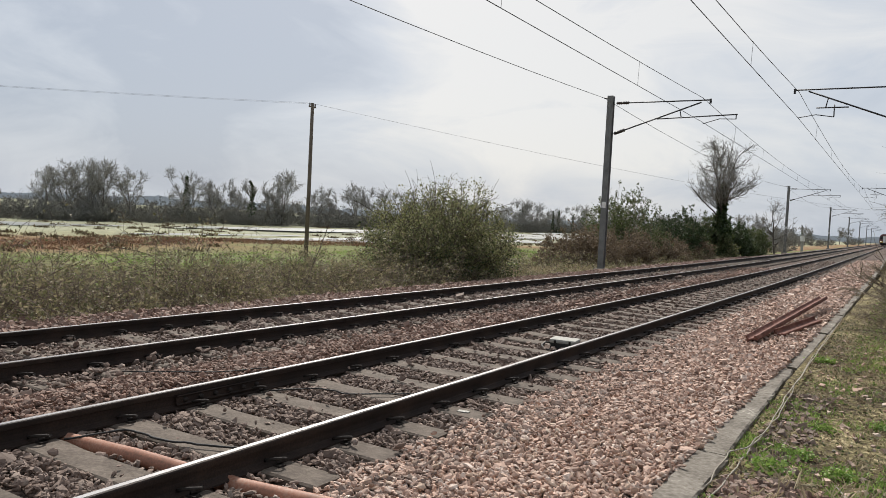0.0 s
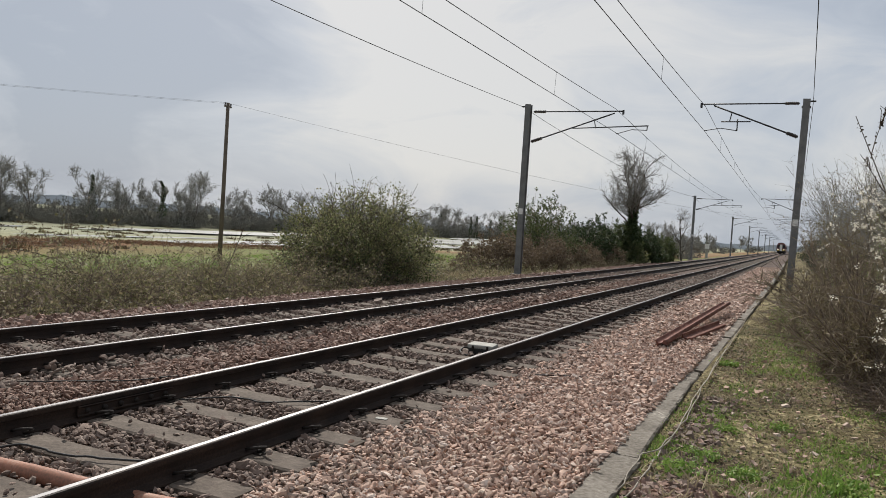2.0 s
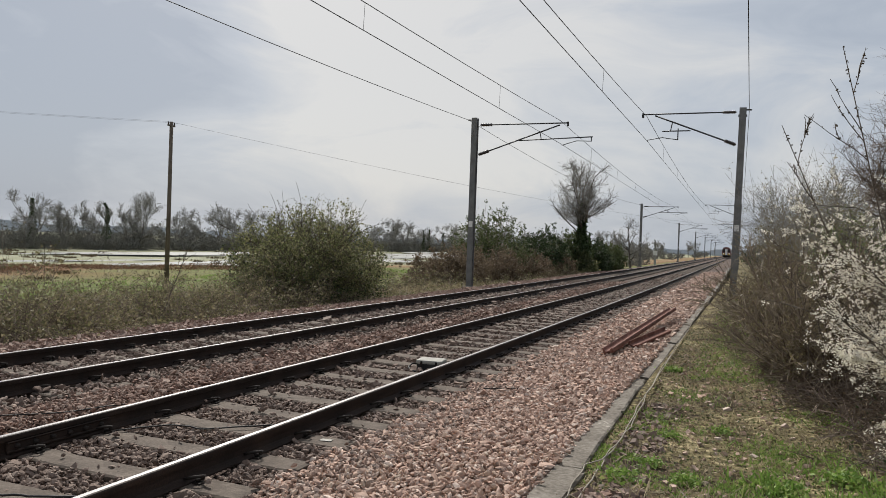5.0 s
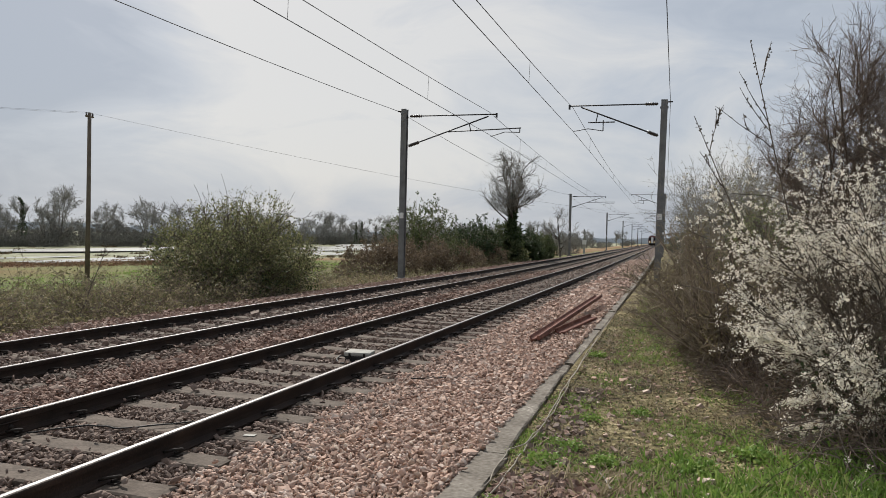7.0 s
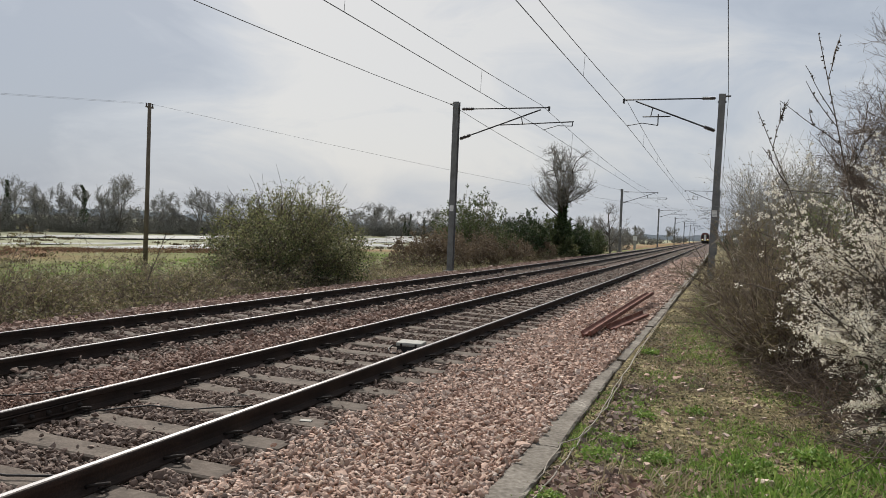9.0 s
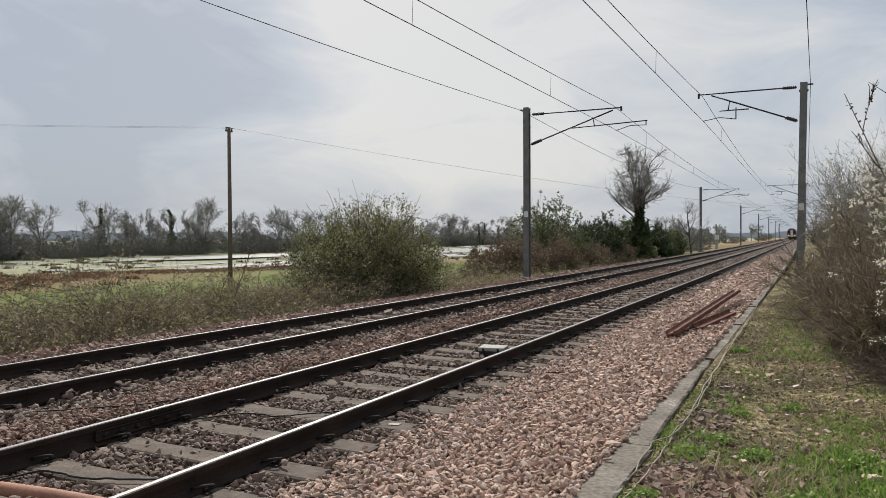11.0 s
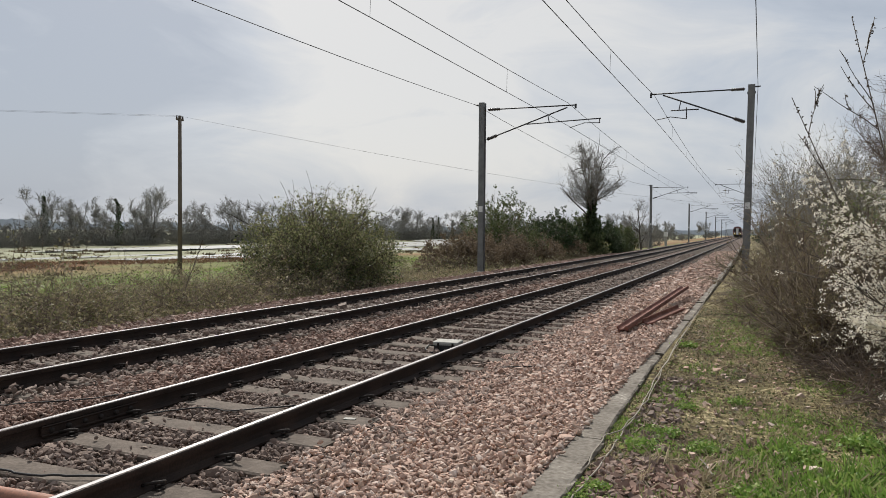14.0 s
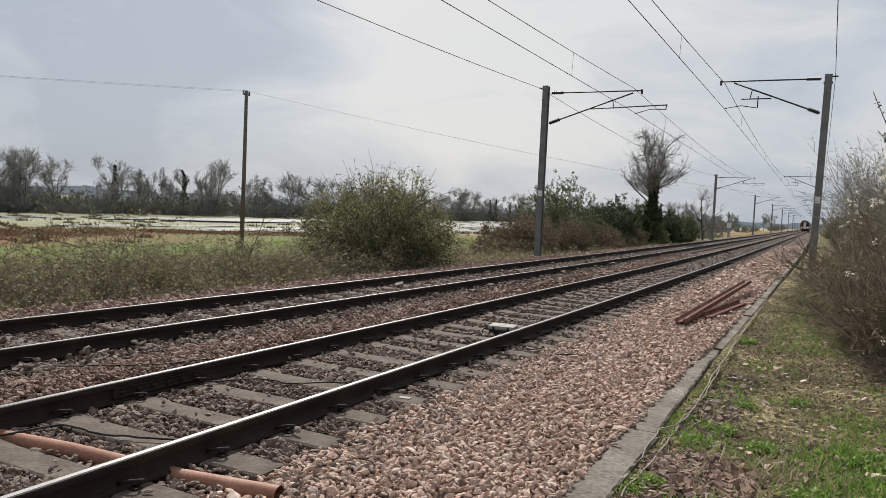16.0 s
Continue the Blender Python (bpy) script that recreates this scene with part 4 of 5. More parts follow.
def overhead(name_label, xa, xb, z_cat, sag, z_con, drops):
    ob = thing("overhead_line", (0, 0, 0), name_label, "overhead line", "overhead lines")
    con = span_points(xb, xa, z_con, 0.0)
    cat = span_points(xb, xa, z_cat, sag)
    part("contact_wire", tube(con, 0.010, 5), M_WIRE, ob)
    part("catenary_wire", tube(cat, 0.010, 5), M_WIRE, ob)
    for k in (-1, 0, 1):
        for u in drops:
            y = MAST_Y + SPAN * (k + u)
            a, b = (xb, xa) if k % 2 == 0 else (xa, xb)
            x = a + (b - a) * u + line_x(k + u)
            part("dropper", tube([(x, y, z_con), (x + 0.02, y, z_cat - sag * 4 * u * (1 - u))], 0.005, 4), M_WIRE, ob)
    return ob


overhead("tensioned copper wires over the track beside the meadow", -7.66, -7.42, 6.98, 0.44, 6.04, (0.12, 0.27, 0.42, 0.57, 0.715, 0.865))
overhead("tensioned copper wires over the track beside the verge", -3.92, -3.92, 7.05, 0.53, 6.12, (0.12, 0.27, 0.42, 0.54, 0.69, 0.84))
for x, z, sag, lab in ((-11.5, 7.12, 0.6, "dark feeder wire along the meadow masts"), (-0.13, 7.2, 0.5, "dark feeder wire along the verge masts")):
    tagged(part("feeder_wire", tube(span_points(x, x, z, sag), 0.011, 5), M_WIRE), lab, "wire")

# ---- lineside things ----
crossing_pipe = thing("drain_pipe", (0, 0, 0), "orange plastic pipe lying under the rails", "pipe")
pp = [(-2.62, 3.49, 0.0), (-3.3, 3.42, -0.02), (-4.2, 3.36, -0.015), (-5.0, 3.29, -0.03), (-5.7, 3.2, -0.06)]
part("pipe_wall", tube(pp, 0.055, 16, caps=False), M_PIPE, crossing_pipe)
part("pipe_mouth", tube([(-2.625, 3.49, -0.002), (-2.9, 3.46, -0.012)], 0.047, 16, caps=False), M_PIPE, crossing_pipe, "open pipe end")


def track_box():
    ob = thing("trackside_box", pose(-3.84, 9.68, 0.0, 0, 0, 8), "low grey-lidded signalling box between the rails", "box")
    part("case", box(-0.17, -0.14, -0.04, 0.17, 0.14, 0.075, 0.02), M_BLACK, ob, "dark case")
    part("lid", box(-0.18, -0.15, 0.07, 0.18, 0.15, 0.125, 0.022), M_BOX, ob, "pale grey lid")
    for s in (-1, 1):
        part("strap", box(s * 0.1 - 0.015, -0.155, 0.0, s * 0.1 + 0.015, -0.14, 0.11, 0.003), M_CLIP, ob)
    part("cable", tube([(-0.16, 0, 0.04), (-0.25, -0.06, 0.06), (-0.28, -0.14, 0.02), (-0.2, -0.3, 0.0), (0.1, -0.36, 0.01)], 0.012, 6), M_BLACK, ob)


track_box()


def short_rail(a, b, label, lean):
    a, b = Vector(a), Vector(b)
    ob = thing("scrap_rail", Matrix.Translation(a) @ (b - a).to_track_quat("Y", "Z").to_matrix().to_4x4(), label, "scrap rail", "scrap rails")
    c, n = math.cos(lean), math.sin(lean)
    prof = [(c * x + n * (z - 0.09), -n * x + c * (z - 0.09)) for x, z in RAIL]      # lying on its side
    low = min(z for x, z in prof)
    part("rail_bar", sweep_profile([(x, z - low - 0.01) for x, z in prof], 0, (b - a).length), M_RUST, ob)


short_rail((-1.9, 12.15, 0.02), (-1.6, 19.4, 0.2), "rust-red length of old rail lying on its side on the ballast", 1.25)
short_rail((-1.7, 13.35, 0.02), (-1.41, 16.2, 0.03), "short rust-red piece of old rail by the kerb", 1.75)


def wander(points, r, name, label, material, category="cable", seed=0, amp=0.02):
    rng = np.random.default_rng(seed)
    p = np.array(points, float)
    u = np.linspace(0, len(p) - 1, len(p) * 6)
    q = np.stack([np.interp(u, np.arange(len(p)), p[:, i]) for i in range(3)], 1)
    q[:, :2] += rng.normal(0, amp, (len(q), 2))
    q[1:-1] = (q[:-2] + 2 * q[1:-1] + q[2:]) / 4
    return tagged(part(name, tube(q, r, 6), material), label, category)


wander([(-4.78, 3.2, 0.02), (-4.55, 3.55, 0.06), (-4.2, 3.62, 0.03), (-3.8, 3.8, 0.03), (-3.5, 3.95, 0.03)], 0.008, "bonding_cable", "black cable looping between the rails", M_BLACK, seed=1)
wander([(-4.78, 5.15, 0.03), (-4.5, 5.5, 0.04), (-4.2, 5.55, 0.025), (-3.85, 5.85, 0.03), (-3.5, 6.15, 0.03)], 0.007, "bonding_cable", "black cable looping between the rails", M_BLACK, seed=2)
wander([(-0.94, 4.4, 0.03), (-0.92, 5.0, 0.035), (-0.92, 5.75, 0.035), (-0.90, 6.55, 0.035), (-0.93, 7.7, 0.035), (-0.95, 8.8, 0.035), (-1.0, 10.85, 0.045), (-1.02, 13.9, 0.045), (-1.12, 20.0, 0.045), (-1.2, 28.0, 0.03)], 0.0065, "lineside_cable", "pale cable trailing along the kerb", M_CABLE, seed=3, amp=0.014)
wander([(-0.99, 5.2, 0.03), (-1.01, 5.99, 0.05), (-0.93, 6.34, 0.045), (-0.90, 7.0, 0.04), (-0.90, 7.9, 0.035), (-0.97, 9.4, 0.035), (-1.01, 12.0, 0.045), (-1.06, 16.0, 0.045)], 0.0055, "lineside_cable", "pale cable trailing along the kerb", M_CABLE, seed=4, amp=0.014)
wander([(-2.7, 8.6, 0.03), (-2.2, 8.9, 0.03), (-1.7, 8.95, 0.03), (-1.3, 8.8, 0.04)], 0.006, "thin_cable", "thin dark cable lying on the ballast", M_BLACK, seed=5)
wander([(-6.2, 4.6, 0.06), (-5.9, 4.9, 0.06), (-5.6, 5.3, 0.05), (-5.45, 5.9, 0.03)], 0.006, "thin_cable", "thin dark cable lying on the ballast", M_BLACK, seed=6)

cab = thing("lineside_cabinet", (-12.6, 113, -0.3), "pale grey lineside equipment cabinet on a leg", "cabinet")
part("leg", box(-0.16, -0.14, 0, 0.16, 0.14, 1.35, 0.01), M_BOX, cab, "pale grey leg")
part("case", box(-0.27, -0.24, 1.35, 0.27, 0.24, 1.95, 0.03), M_WHITE, cab, "white case")
part("roof", box(-0.31, -0.28, 1.95, 0.31, 0.28, 2.02, 0.02), M_WHITE, cab)

# wooden pole line
POLE = (-31.1, 34.6, -1.2)
pole = thing("utility_pole", POLE, "tall weathered wooden pole standing in the meadow", "utility pole")
part("shaft", tube([(0, 0, -0.3), (0.02, 0, 4), (0, 0, 9.35)], 0.14, 10, 0.10), M_WOOD, pole)
part("crossarm", box(-0.05, -0.28, 9.08, 0.05, 0.28, 9.17, 0.01), M_WOOD, pole)
for s in (-0.24, 0.24):
    part("insulator", lathe([(0.0, 0.0), (0.03, 0.0), (0.05, 0.06), (0.03, 0.1), (0.05, 0.14), (0.0, 0.18)], 8), M_INSUL, pole, "", (0, s, 9.17))


def slack(a, b, sag, r, label):
    a, b = np.array(a), np.array(b)
    u = np.linspace(0, 1, 40)[:, None]
    p = a + (b - a) * u
    p[:, 2] -= sag * 4 * (u * (1 - u))[:, 0]
    tagged(part("power_wire", tube(p, r, 5), M_WIRE), label, "wire", "pole wires")


for s in (-0.24, 0.24):
    slack((POLE[0], POLE[1] + s, POLE[2] + 9.33), (14.0, 190.0 + s * 3, 8.2), 2.2, 0.0045, "thin wire slung from the wooden pole across the line")
    slack((POLE[0], POLE[1] + s, POLE[2] + 9.33), (-85.0, -15.0 + s, 8.6), 0.7, 0.0045, "thin wire slung from the wooden pole across the meadow")


# ---- train ----
def coach(parent, y0, length, front):
    prof = [(-1.25, 1.0), (1.25, 1.0), (1.36, 1.5), (1.38, 2.2), (1.28, 3.0), (1.0, 3.55), (0.5, 3.8), (0, 3.85), (-0.5, 3.8), (-1.0, 3.55), (-1.28, 3.0), (-1.38, 2.2), (-1.36, 1.5)]
    body = part("body", sweep_profile(prof, y0, y0 + length), M_TRAINBODY, parent, "maroon coach body")
    part("roof", sweep_profile([(-1.02, 3.56), (1.02, 3.56), (0.52, 3.83), (0, 3.88), (-0.52, 3.83)], y0 + 0.3, y0 + length - 0.3), M_TRAINROOF, body)
    for s in (-1, 1):
        for k in range(8):
            part("window", box(s * 1.385 - 0.01, y0 + 2.2 + k * 2.4, 2.0, s * 1.385 + 0.01, y0 + 3.7 + k * 2.4, 2.8), M_GLASS, body)
    for yb in (2.6, length - 2.6):
        for w in (-1.1, 1.1):
            for s in (-0.75, 0.75):
                part("wheel", (lambda me: (me.transform(Matrix.Rotation(math.pi / 2, 4, "Y")), me)[1])(lathe([(0, -0.06), (0.42, -0.06), (0.42, 0.06), (0, 0.06)], 16)), M_CLIP, body, "", (s, y0 + yb + w, RAIL_TOP + 0.42))
        part("bogie", box(-1.1, y0 + yb - 1.6, 0.45, 1.1, y0 + yb + 1.6, 0.95, 0.03), M_BLACK, body)
    if front:
        part("cab_front", sweep_profile([(x * 0.97, z if z < 3.2 else 3.2 + (z - 3.2) * 0.9) for x, z in prof], y0 - 0.25, y0), M_TRAINBODY, parent, "dark maroon cab front")
        for a, b in ((-1.2, -0.42), (0.42, 1.2)):
            part("front_panel", box(a, y0 - 0.28, 1.15, b, y0 - 0.2, 1.75, 0.02), M_YELLOW, parent, "yellow lower panel")
        part("gangway_door", box(-0.36, y0 - 0.32, 1.15, 0.36, y0 - 0.2, 3.2, 0.02), M_WHITE, parent, "pale gangway door")
        for a, b in ((-1.12, -0.42), (0.42, 1.12)):
            part("windscreen", box(a, y0 - 0.29, 2.15, b, y0 - 0.24, 3.1, 0.02), M_GLASS, parent, "dark windscreen")
        part("bumper", box(-1.15, y0 - 0.5, 0.75, 1.15, y0 - 0.1, 1.15, 0.03), M_BLACK, parent)
        part("coupler", box(-0.2, y0 - 0.75, 0.85, 0.2, y0 - 0.4, 1.1, 0.02), M_BLACK, parent)
        for s in (-0.9, 0.9):
            part("headlight", box(s - 0.13, y0 - 0.29, 1.45, s + 0.13, y0 - 0.25, 1.68, 0.02), M_HEADLIGHT, parent, "lit headlight")


train = thing("passenger_train", pose(TRACK_X[0] + float(bend(272)) + 0.0125 * 272, 0, 0, 0, 0, math.degrees(0.0125)), "distant maroon passenger train with yellow front panels and lit headlights", "train")
coach(train, 272.0, 20.0, True)
coach(train, 292.6, 20.0, False)
coach(train, 313.2, 20.0, False)

# ---- plants beside the meadow ----
big_shrub = shrub("shrub", (-13.0, 21.0, -0.6), 2.65, 3.25, 3.75, "large olive-green shrub with bare shoots above the bank", 21, stems=150, twigs=2400, fine=9000, leaves=46000, leaf=0.078, r=0.013, loose=0.36, crop=1.12)
_g = np.random.default_rng(22)
_s = strands(_g, dome(_g, 46, 1.7, 2.1) + np.array([0, 0, 1.6]), _g.normal(0, 0.42, (46, 3)) * np.array([1, 1, 0]) + np.array([0, 0, 1.0]), _g.uniform(1.5, 2.6, 46), 9, 0.09, 0.09)
_b, _w = offshoots(_g, _s, 160, 0.4, 1.0, 0.5, 0.2)
part("shoot_growth", mesh_of("shoot_growth", *joined(bundle(_s, 0.012, 0.005), bundle(strands(_g, _b, _w, _g.uniform(0.1, 0.4, 160), 3, 0.2), 0.005, 0.003))), M_TWIG, big_shrub, "bare arching shoots")
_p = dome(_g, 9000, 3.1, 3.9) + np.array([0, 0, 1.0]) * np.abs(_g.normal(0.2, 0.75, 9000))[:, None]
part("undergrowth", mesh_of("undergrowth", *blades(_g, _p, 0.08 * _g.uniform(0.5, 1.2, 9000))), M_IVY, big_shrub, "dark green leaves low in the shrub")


def thicket(name, label, x0, x1, y0, y1, n, h, seed, leaves, leaf=0.06, m_leaf=None, m_stem=None):
    """A tangle of arching stems over a strip of the bank."""
    rng = np.random.default_rng(seed)
    x, y = rng.uniform(x0, x1, n), rng.uniform(y0, y1, n)
    edge = -10.15 - np.clip((y - 8.0) / 25.0, 0, 1) * 1.0
    keep = (x < edge + 0.25 * np.sin(y * 2.3) - 0.1) | ((x > -5) & (x > 1.2 - 0.2 * (y - 7.0)))
    x, y, edge = x[keep], y[keep], edge[keep]
    n = len(x)
    base = np.stack([x, y, ground_height(x, y) - 0.02], 1)
    lump = (0.62 + 0.38 * np.sin(x * 1.1 + 1.3 * np.sin(y * 0.6)) * np.cos(y * 0.83)) * np.interp(y, [4, 8, 13, 60], [1.45, 1.2, 0.85, 0.8]) * np.where(x > -5, 1.0, np.clip((edge + 0.4 - x) / 1.6, 0.2, 1))
    way = rng.normal(0, 0.95, (n, 3)) * np.array([1, 1, 0]) + np.array([0, 0, 1.0])
    s1 = strands(rng, base, way, h * lump * rng.uniform(0.8, 1.8, n), 8, 0.2, 0.2)
    s1[:, :, 2] = np.maximum(s1[:, :, 2], base[:, None, 2] + 0.01)
    b2, w2 = offshoots(rng, s1, n * 4, 0.2, 1.0, 0.8, 0.1)
    s2 = strands(rng, b2, w2, rng.uniform(0.12, 0.4, n * 4), 2, 0.3, 0.05)
    ob = tagged(thing(name, (0, 0, 0), label, "brambles"), kind="stuff")
    part("stem_tangle", mesh_of("stem_tangle", *joined(bundle(s1, 0.007, 0.003), bundle(s2, 0.004, 0.002))), m_stem or M_TWIGRED, ob)
    pts = np.concatenate([along(rng, s2, leaves * 2 // 3, 0, 1, 0.04), along(rng, s1, leaves - leaves * 2 // 3, 0.1, 1, 0.05)])
    part("foliage", mesh_of("foliage", *blades(rng, pts, leaf * rng.uniform(0.5, 1.3, len(pts)))), m_leaf or M_BRAMBLE, ob)


thicket("bramble_thicket", "tangled brown-green brambles on the bank below the track", -16.5, -9.4, 1.0, 22, 6400, 2.0, 31, 105000, 0.066)
thicket("bramble_thicket", "tangled brown-green brambles along the bank", -17.0, -10.4, 22, 62, 2200, 1.6, 32, 34000, 0.09)


for i, (x, y, rx, h, lab) in enumerate((
        (-11.6, 10.6, 1.2, 1.55, "arching bramble bush on the bank"), (-12.9, 14.6, 1.7, 1.75, "arching bramble bush beside the large shrub"),
        (-12.4, 6.4, 1.5, 1.5, "tall tangled bramble bush on the bank"), (-14.2, 8.4, 1.6, 1.5, "tall tangled bramble bush on the bank"), (-12.5, 17.4, 1.4, 1.7, "arching bramble bush at the shrub's foot"))):
    shrub("bramble_bush", (x, y, float(ground_height(np.float64(x), np.float64(y)))), rx, rx * 1.2, h, lab, 140 + i, stems=90, twigs=600, fine=1500, leaves=6500, leaf=0.055, m_leaf=M_BRAMBLE, m_twig=M_TWIGRED, r=0.007, droop=0.2, loose=0.6, spread=1.3, crop=1.1, group="bank brambles")


canes = thing("bramble_cane", (-11.8, 13.1, float(ground_height(np.float64(-11.8), np.float64(13.1)))), "long dark bramble cane arching above the bank", "brambles")
_g = np.random.default_rng(37)
_s = strands(_g, np.zeros((1, 3)), np.array([[0.0, 0.5, 0.85]]), 1.9, 9, 0.06, 0.01)
_b, _w = offshoots(_g, _s, 5, 0.5, 0.95, 0.5, 0.1)
part("cane_stem", mesh_of("cane_stem", *bundle(_s, 0.016, 0.008), True), M_TWIG, canes)
part("side_growth", mesh_of("side_growth", *bundle(strands(_g, _b, _w, _g.uniform(0.15, 0.35, 5), 4, 0.15), 0.007, 0.004), True), M_TWIG, canes)


def tufts(name, label, category, x0, x1, y0, y1, n, h, w, seed, material, per=14, fan=0.45, where=None, broad=0.035):
    rng = np.random.default_rng(seed)
    x, y = rng.uniform(x0, x1, n), rng.uniform(y0, y1, n)
    if where is not None:
        k = where(x, y, rng)
        x, y = x[k], y[k]
        n = len(x)
    base = np.repeat(np.stack([x, y, ground_height(x, y) - 0.01], 1), per, 0)
    base[:, :2] += rng.normal(0, w, (n * per, 2))
    way = rng.normal(0, fan, (n * per, 3)) * np.array([1, 1, 0]) + np.array([0, 0, 1.0])
    ln = h * rng.uniform(0.4, 1.2, n * per)
    s = strands(rng, base, way, ln, 4, 0.12, 0.14)
    side = unit(np.cross(way, rng.normal(0, 1, way.shape))) * (h * broad + 0.0012)
    v = np.stack([s[:, 0] - side, s[:, 0] + side, s[:, 2] + side * 0.7, s[:, 3], s[:, 2] - side * 0.7], 1)
    i = np.arange(n * per)[:, None] * 5
    me = mesh_of(name, v, np.concatenate([i + np.array([[0, 1, 2, 4]])], 0))
    tagged(part(name, me, material), label, category, kind="stuff")


tufts("meadow_grass", "low green grass at the meadow's edge", "grass", -36, -16.5, 10, 70, 2600, 0.22, 0.12, 51, M_GRASS, 14)
tufts("dry_grass", "straw-coloured dead grass on the bank", "grass", -17, -10.7, 1, 60, 1300, 0.32, 0.1, 52, M_STRAW, 14)
tufts("reed_tussocks", "dark brown rush tussocks standing in the wet meadow", "reeds", -90, -36, 18, 190, 620, 0.42, 0.34, 53, M_REED, 56, 0.6, lambda x, y, r: np.sin(x * 0.21 + 0.6 * np.sin(y * 0.13)) * np.cos(y * 0.17) + r.normal(0, 0.5, len(x)) > 0.1, 0.09)
tufts("reed_bed", "rust-brown dead rushes along the meadow's edge", "reeds", -54, -39, 22, 60, 900, 0.3, 0.5, 54, M_REEDRUST, 40, 0.9, lambda x, y, r: np.abs(x + 47 + 3 * np.sin(y * 0.2)) < 4 + r.normal(0, 1.5, len(x)), 0.06)

# scrub round the ivy-clad tree
for i, (x, y, rx, ry, h, lv, ml_, tw, lab) in enumerate((
        (-14.4, 36.8, 2.4, 3.6, 2.1, 10000, M_DEAD, M_TWIGRED, "tangled reddish-brown bare shrub by the line"),
        (-13.5, 41.2, 2.0, 3.4, 2.0, 10000, M_DEAD, M_TWIGRED, "low reddish-brown bare shrub by the line"),
        (-15.2, 46.2, 3.0, 4.2, 4.8, 14000, M_SCRUB, M_TWIGRED, "tall twiggy olive shrub in the lineside scrub"),
        (-13.3, 48.0, 1.9, 3.6, 1.9, 10000, M_DEAD, M_TWIGRED, "low reddish-brown bare shrub by the line"),
        (-14.2, 53.8, 2.5, 3.4, 4.0, 26000, M_IVY, M_TWIG, "dark green ivy-covered shrub"),
        (-13.0, 54.8, 1.6, 3.0, 1.7, 10000, M_DEAD, M_TWIGRED, "low reddish-brown bare shrub by the line"),
        (-13.7, 60.5, 2.4, 3.6, 3.7, 26000, M_SCRUB, M_TWIG, "green shrub under the ivy-clad tree"),
        (-12.8, 61.5, 1.7, 3.2, 1.8, 15000, M_LEAF, M_TWIG, "low bright green shrub by the line"),
        (-13.4, 68.5, 2.3, 3.8, 3.4, 28000, M_IVY, M_TWIG, "dark evergreen shrub under the ivy-clad tree"),
        (-13.1, 76.5, 2.2, 4.0, 3.0, 20000, M_SCRUB, M_TWIG, "green shrub at the end of the scrub"))):
    shrub("shrub", (x, y, -0.7), rx, ry, h + 0.6, lab, 60 + i, stems=110, twigs=1500 if lv < 13000 else 900, fine=4500 if lv < 13000 else 2000, leaves=int(lv * 1.5), leaf=0.125, m_leaf=ml_, m_twig=tw, r=0.018, group="lineside scrub", far=True, loose=0.45, spread=1.25, crop=1.0)
forked_tree("tree", (-12.5, 60.5, -0.6), 9.8, 5.7, "bare tree with an egg-shaped crown and an ivy-clad trunk", 71, trunk=0.22, bole=0.44, limbs=10, boughs=170, twigs=1700, fine=4200, ivy=5200, ivy_top=0.52, ivy_width=0.085, m_fine=M_TWIGPALE, m_bark=M_TWIG, thick=0.75, open_crown=0.85)
bare_tree("tree", (-12.5, 88.0, -0.6), 6.4, 0.44, "pale bare willow at the end of the scrub", 72, trunk=0.16, bole=0.1, limbs=10, boughs=80, twigs=600, fine=1600, m_fine=M_TWIGPALE, upright=1.0, far=True)

# far tree line and hedge, with distance haze put into their colours
protos = []
for i, (wide, bole, ivy, top, lab) in enumerate(((7.6, 0.16, 0, 0, "bare round-crowned tree in the far hedge line"), (7.4, 0.24, 1500, 0.72, "bare spreading tree with an ivy-clad trunk in the far hedge line"),
                                                (4.2, 0.2, 0, 0, "slim bare tree in the far hedge line"), (3.6, 0.58, 1900, 0.84, "tree smothered in dark ivy in the far hedge line"), (5.2, 0.25, 0, 0, "bare open-crowned tree in the far hedge line"))):
    # pale twigs and bark here carry the haze of the distance
    protos.append(forked_tree("tree", (-97 - i, 150 + 19.0 * i, -1.2), 8.0, wide, lab, 80 + i, trunk=0.2, bole=bole, limbs=(10, 8, 6, 5, 7)[i], boughs=(80, 60, 44, 30, 46)[i], twigs=(900, 620, 480, 260, 440)[i], fine=(2200, 1600, 1300, 600, 1100)[i], ivy=ivy, ivy_top=top, ivy_width=(0, 0.085, 0, 0.085, 0)[i], group="far hedge line trees", m_fine=M_FARTWIG_HAZED, m_bark=M_TWIGPALE, thick=2.1, open_crown=(0.9, 0.95, 0.6, 0.6, 0.75)[i]))
rt = random.Random(9)
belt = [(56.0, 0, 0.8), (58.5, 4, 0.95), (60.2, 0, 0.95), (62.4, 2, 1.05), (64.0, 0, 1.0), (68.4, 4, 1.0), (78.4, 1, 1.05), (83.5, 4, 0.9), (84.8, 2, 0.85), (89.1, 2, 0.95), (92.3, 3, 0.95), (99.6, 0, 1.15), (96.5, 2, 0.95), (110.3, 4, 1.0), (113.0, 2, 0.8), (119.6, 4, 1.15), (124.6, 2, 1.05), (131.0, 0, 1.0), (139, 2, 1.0)]
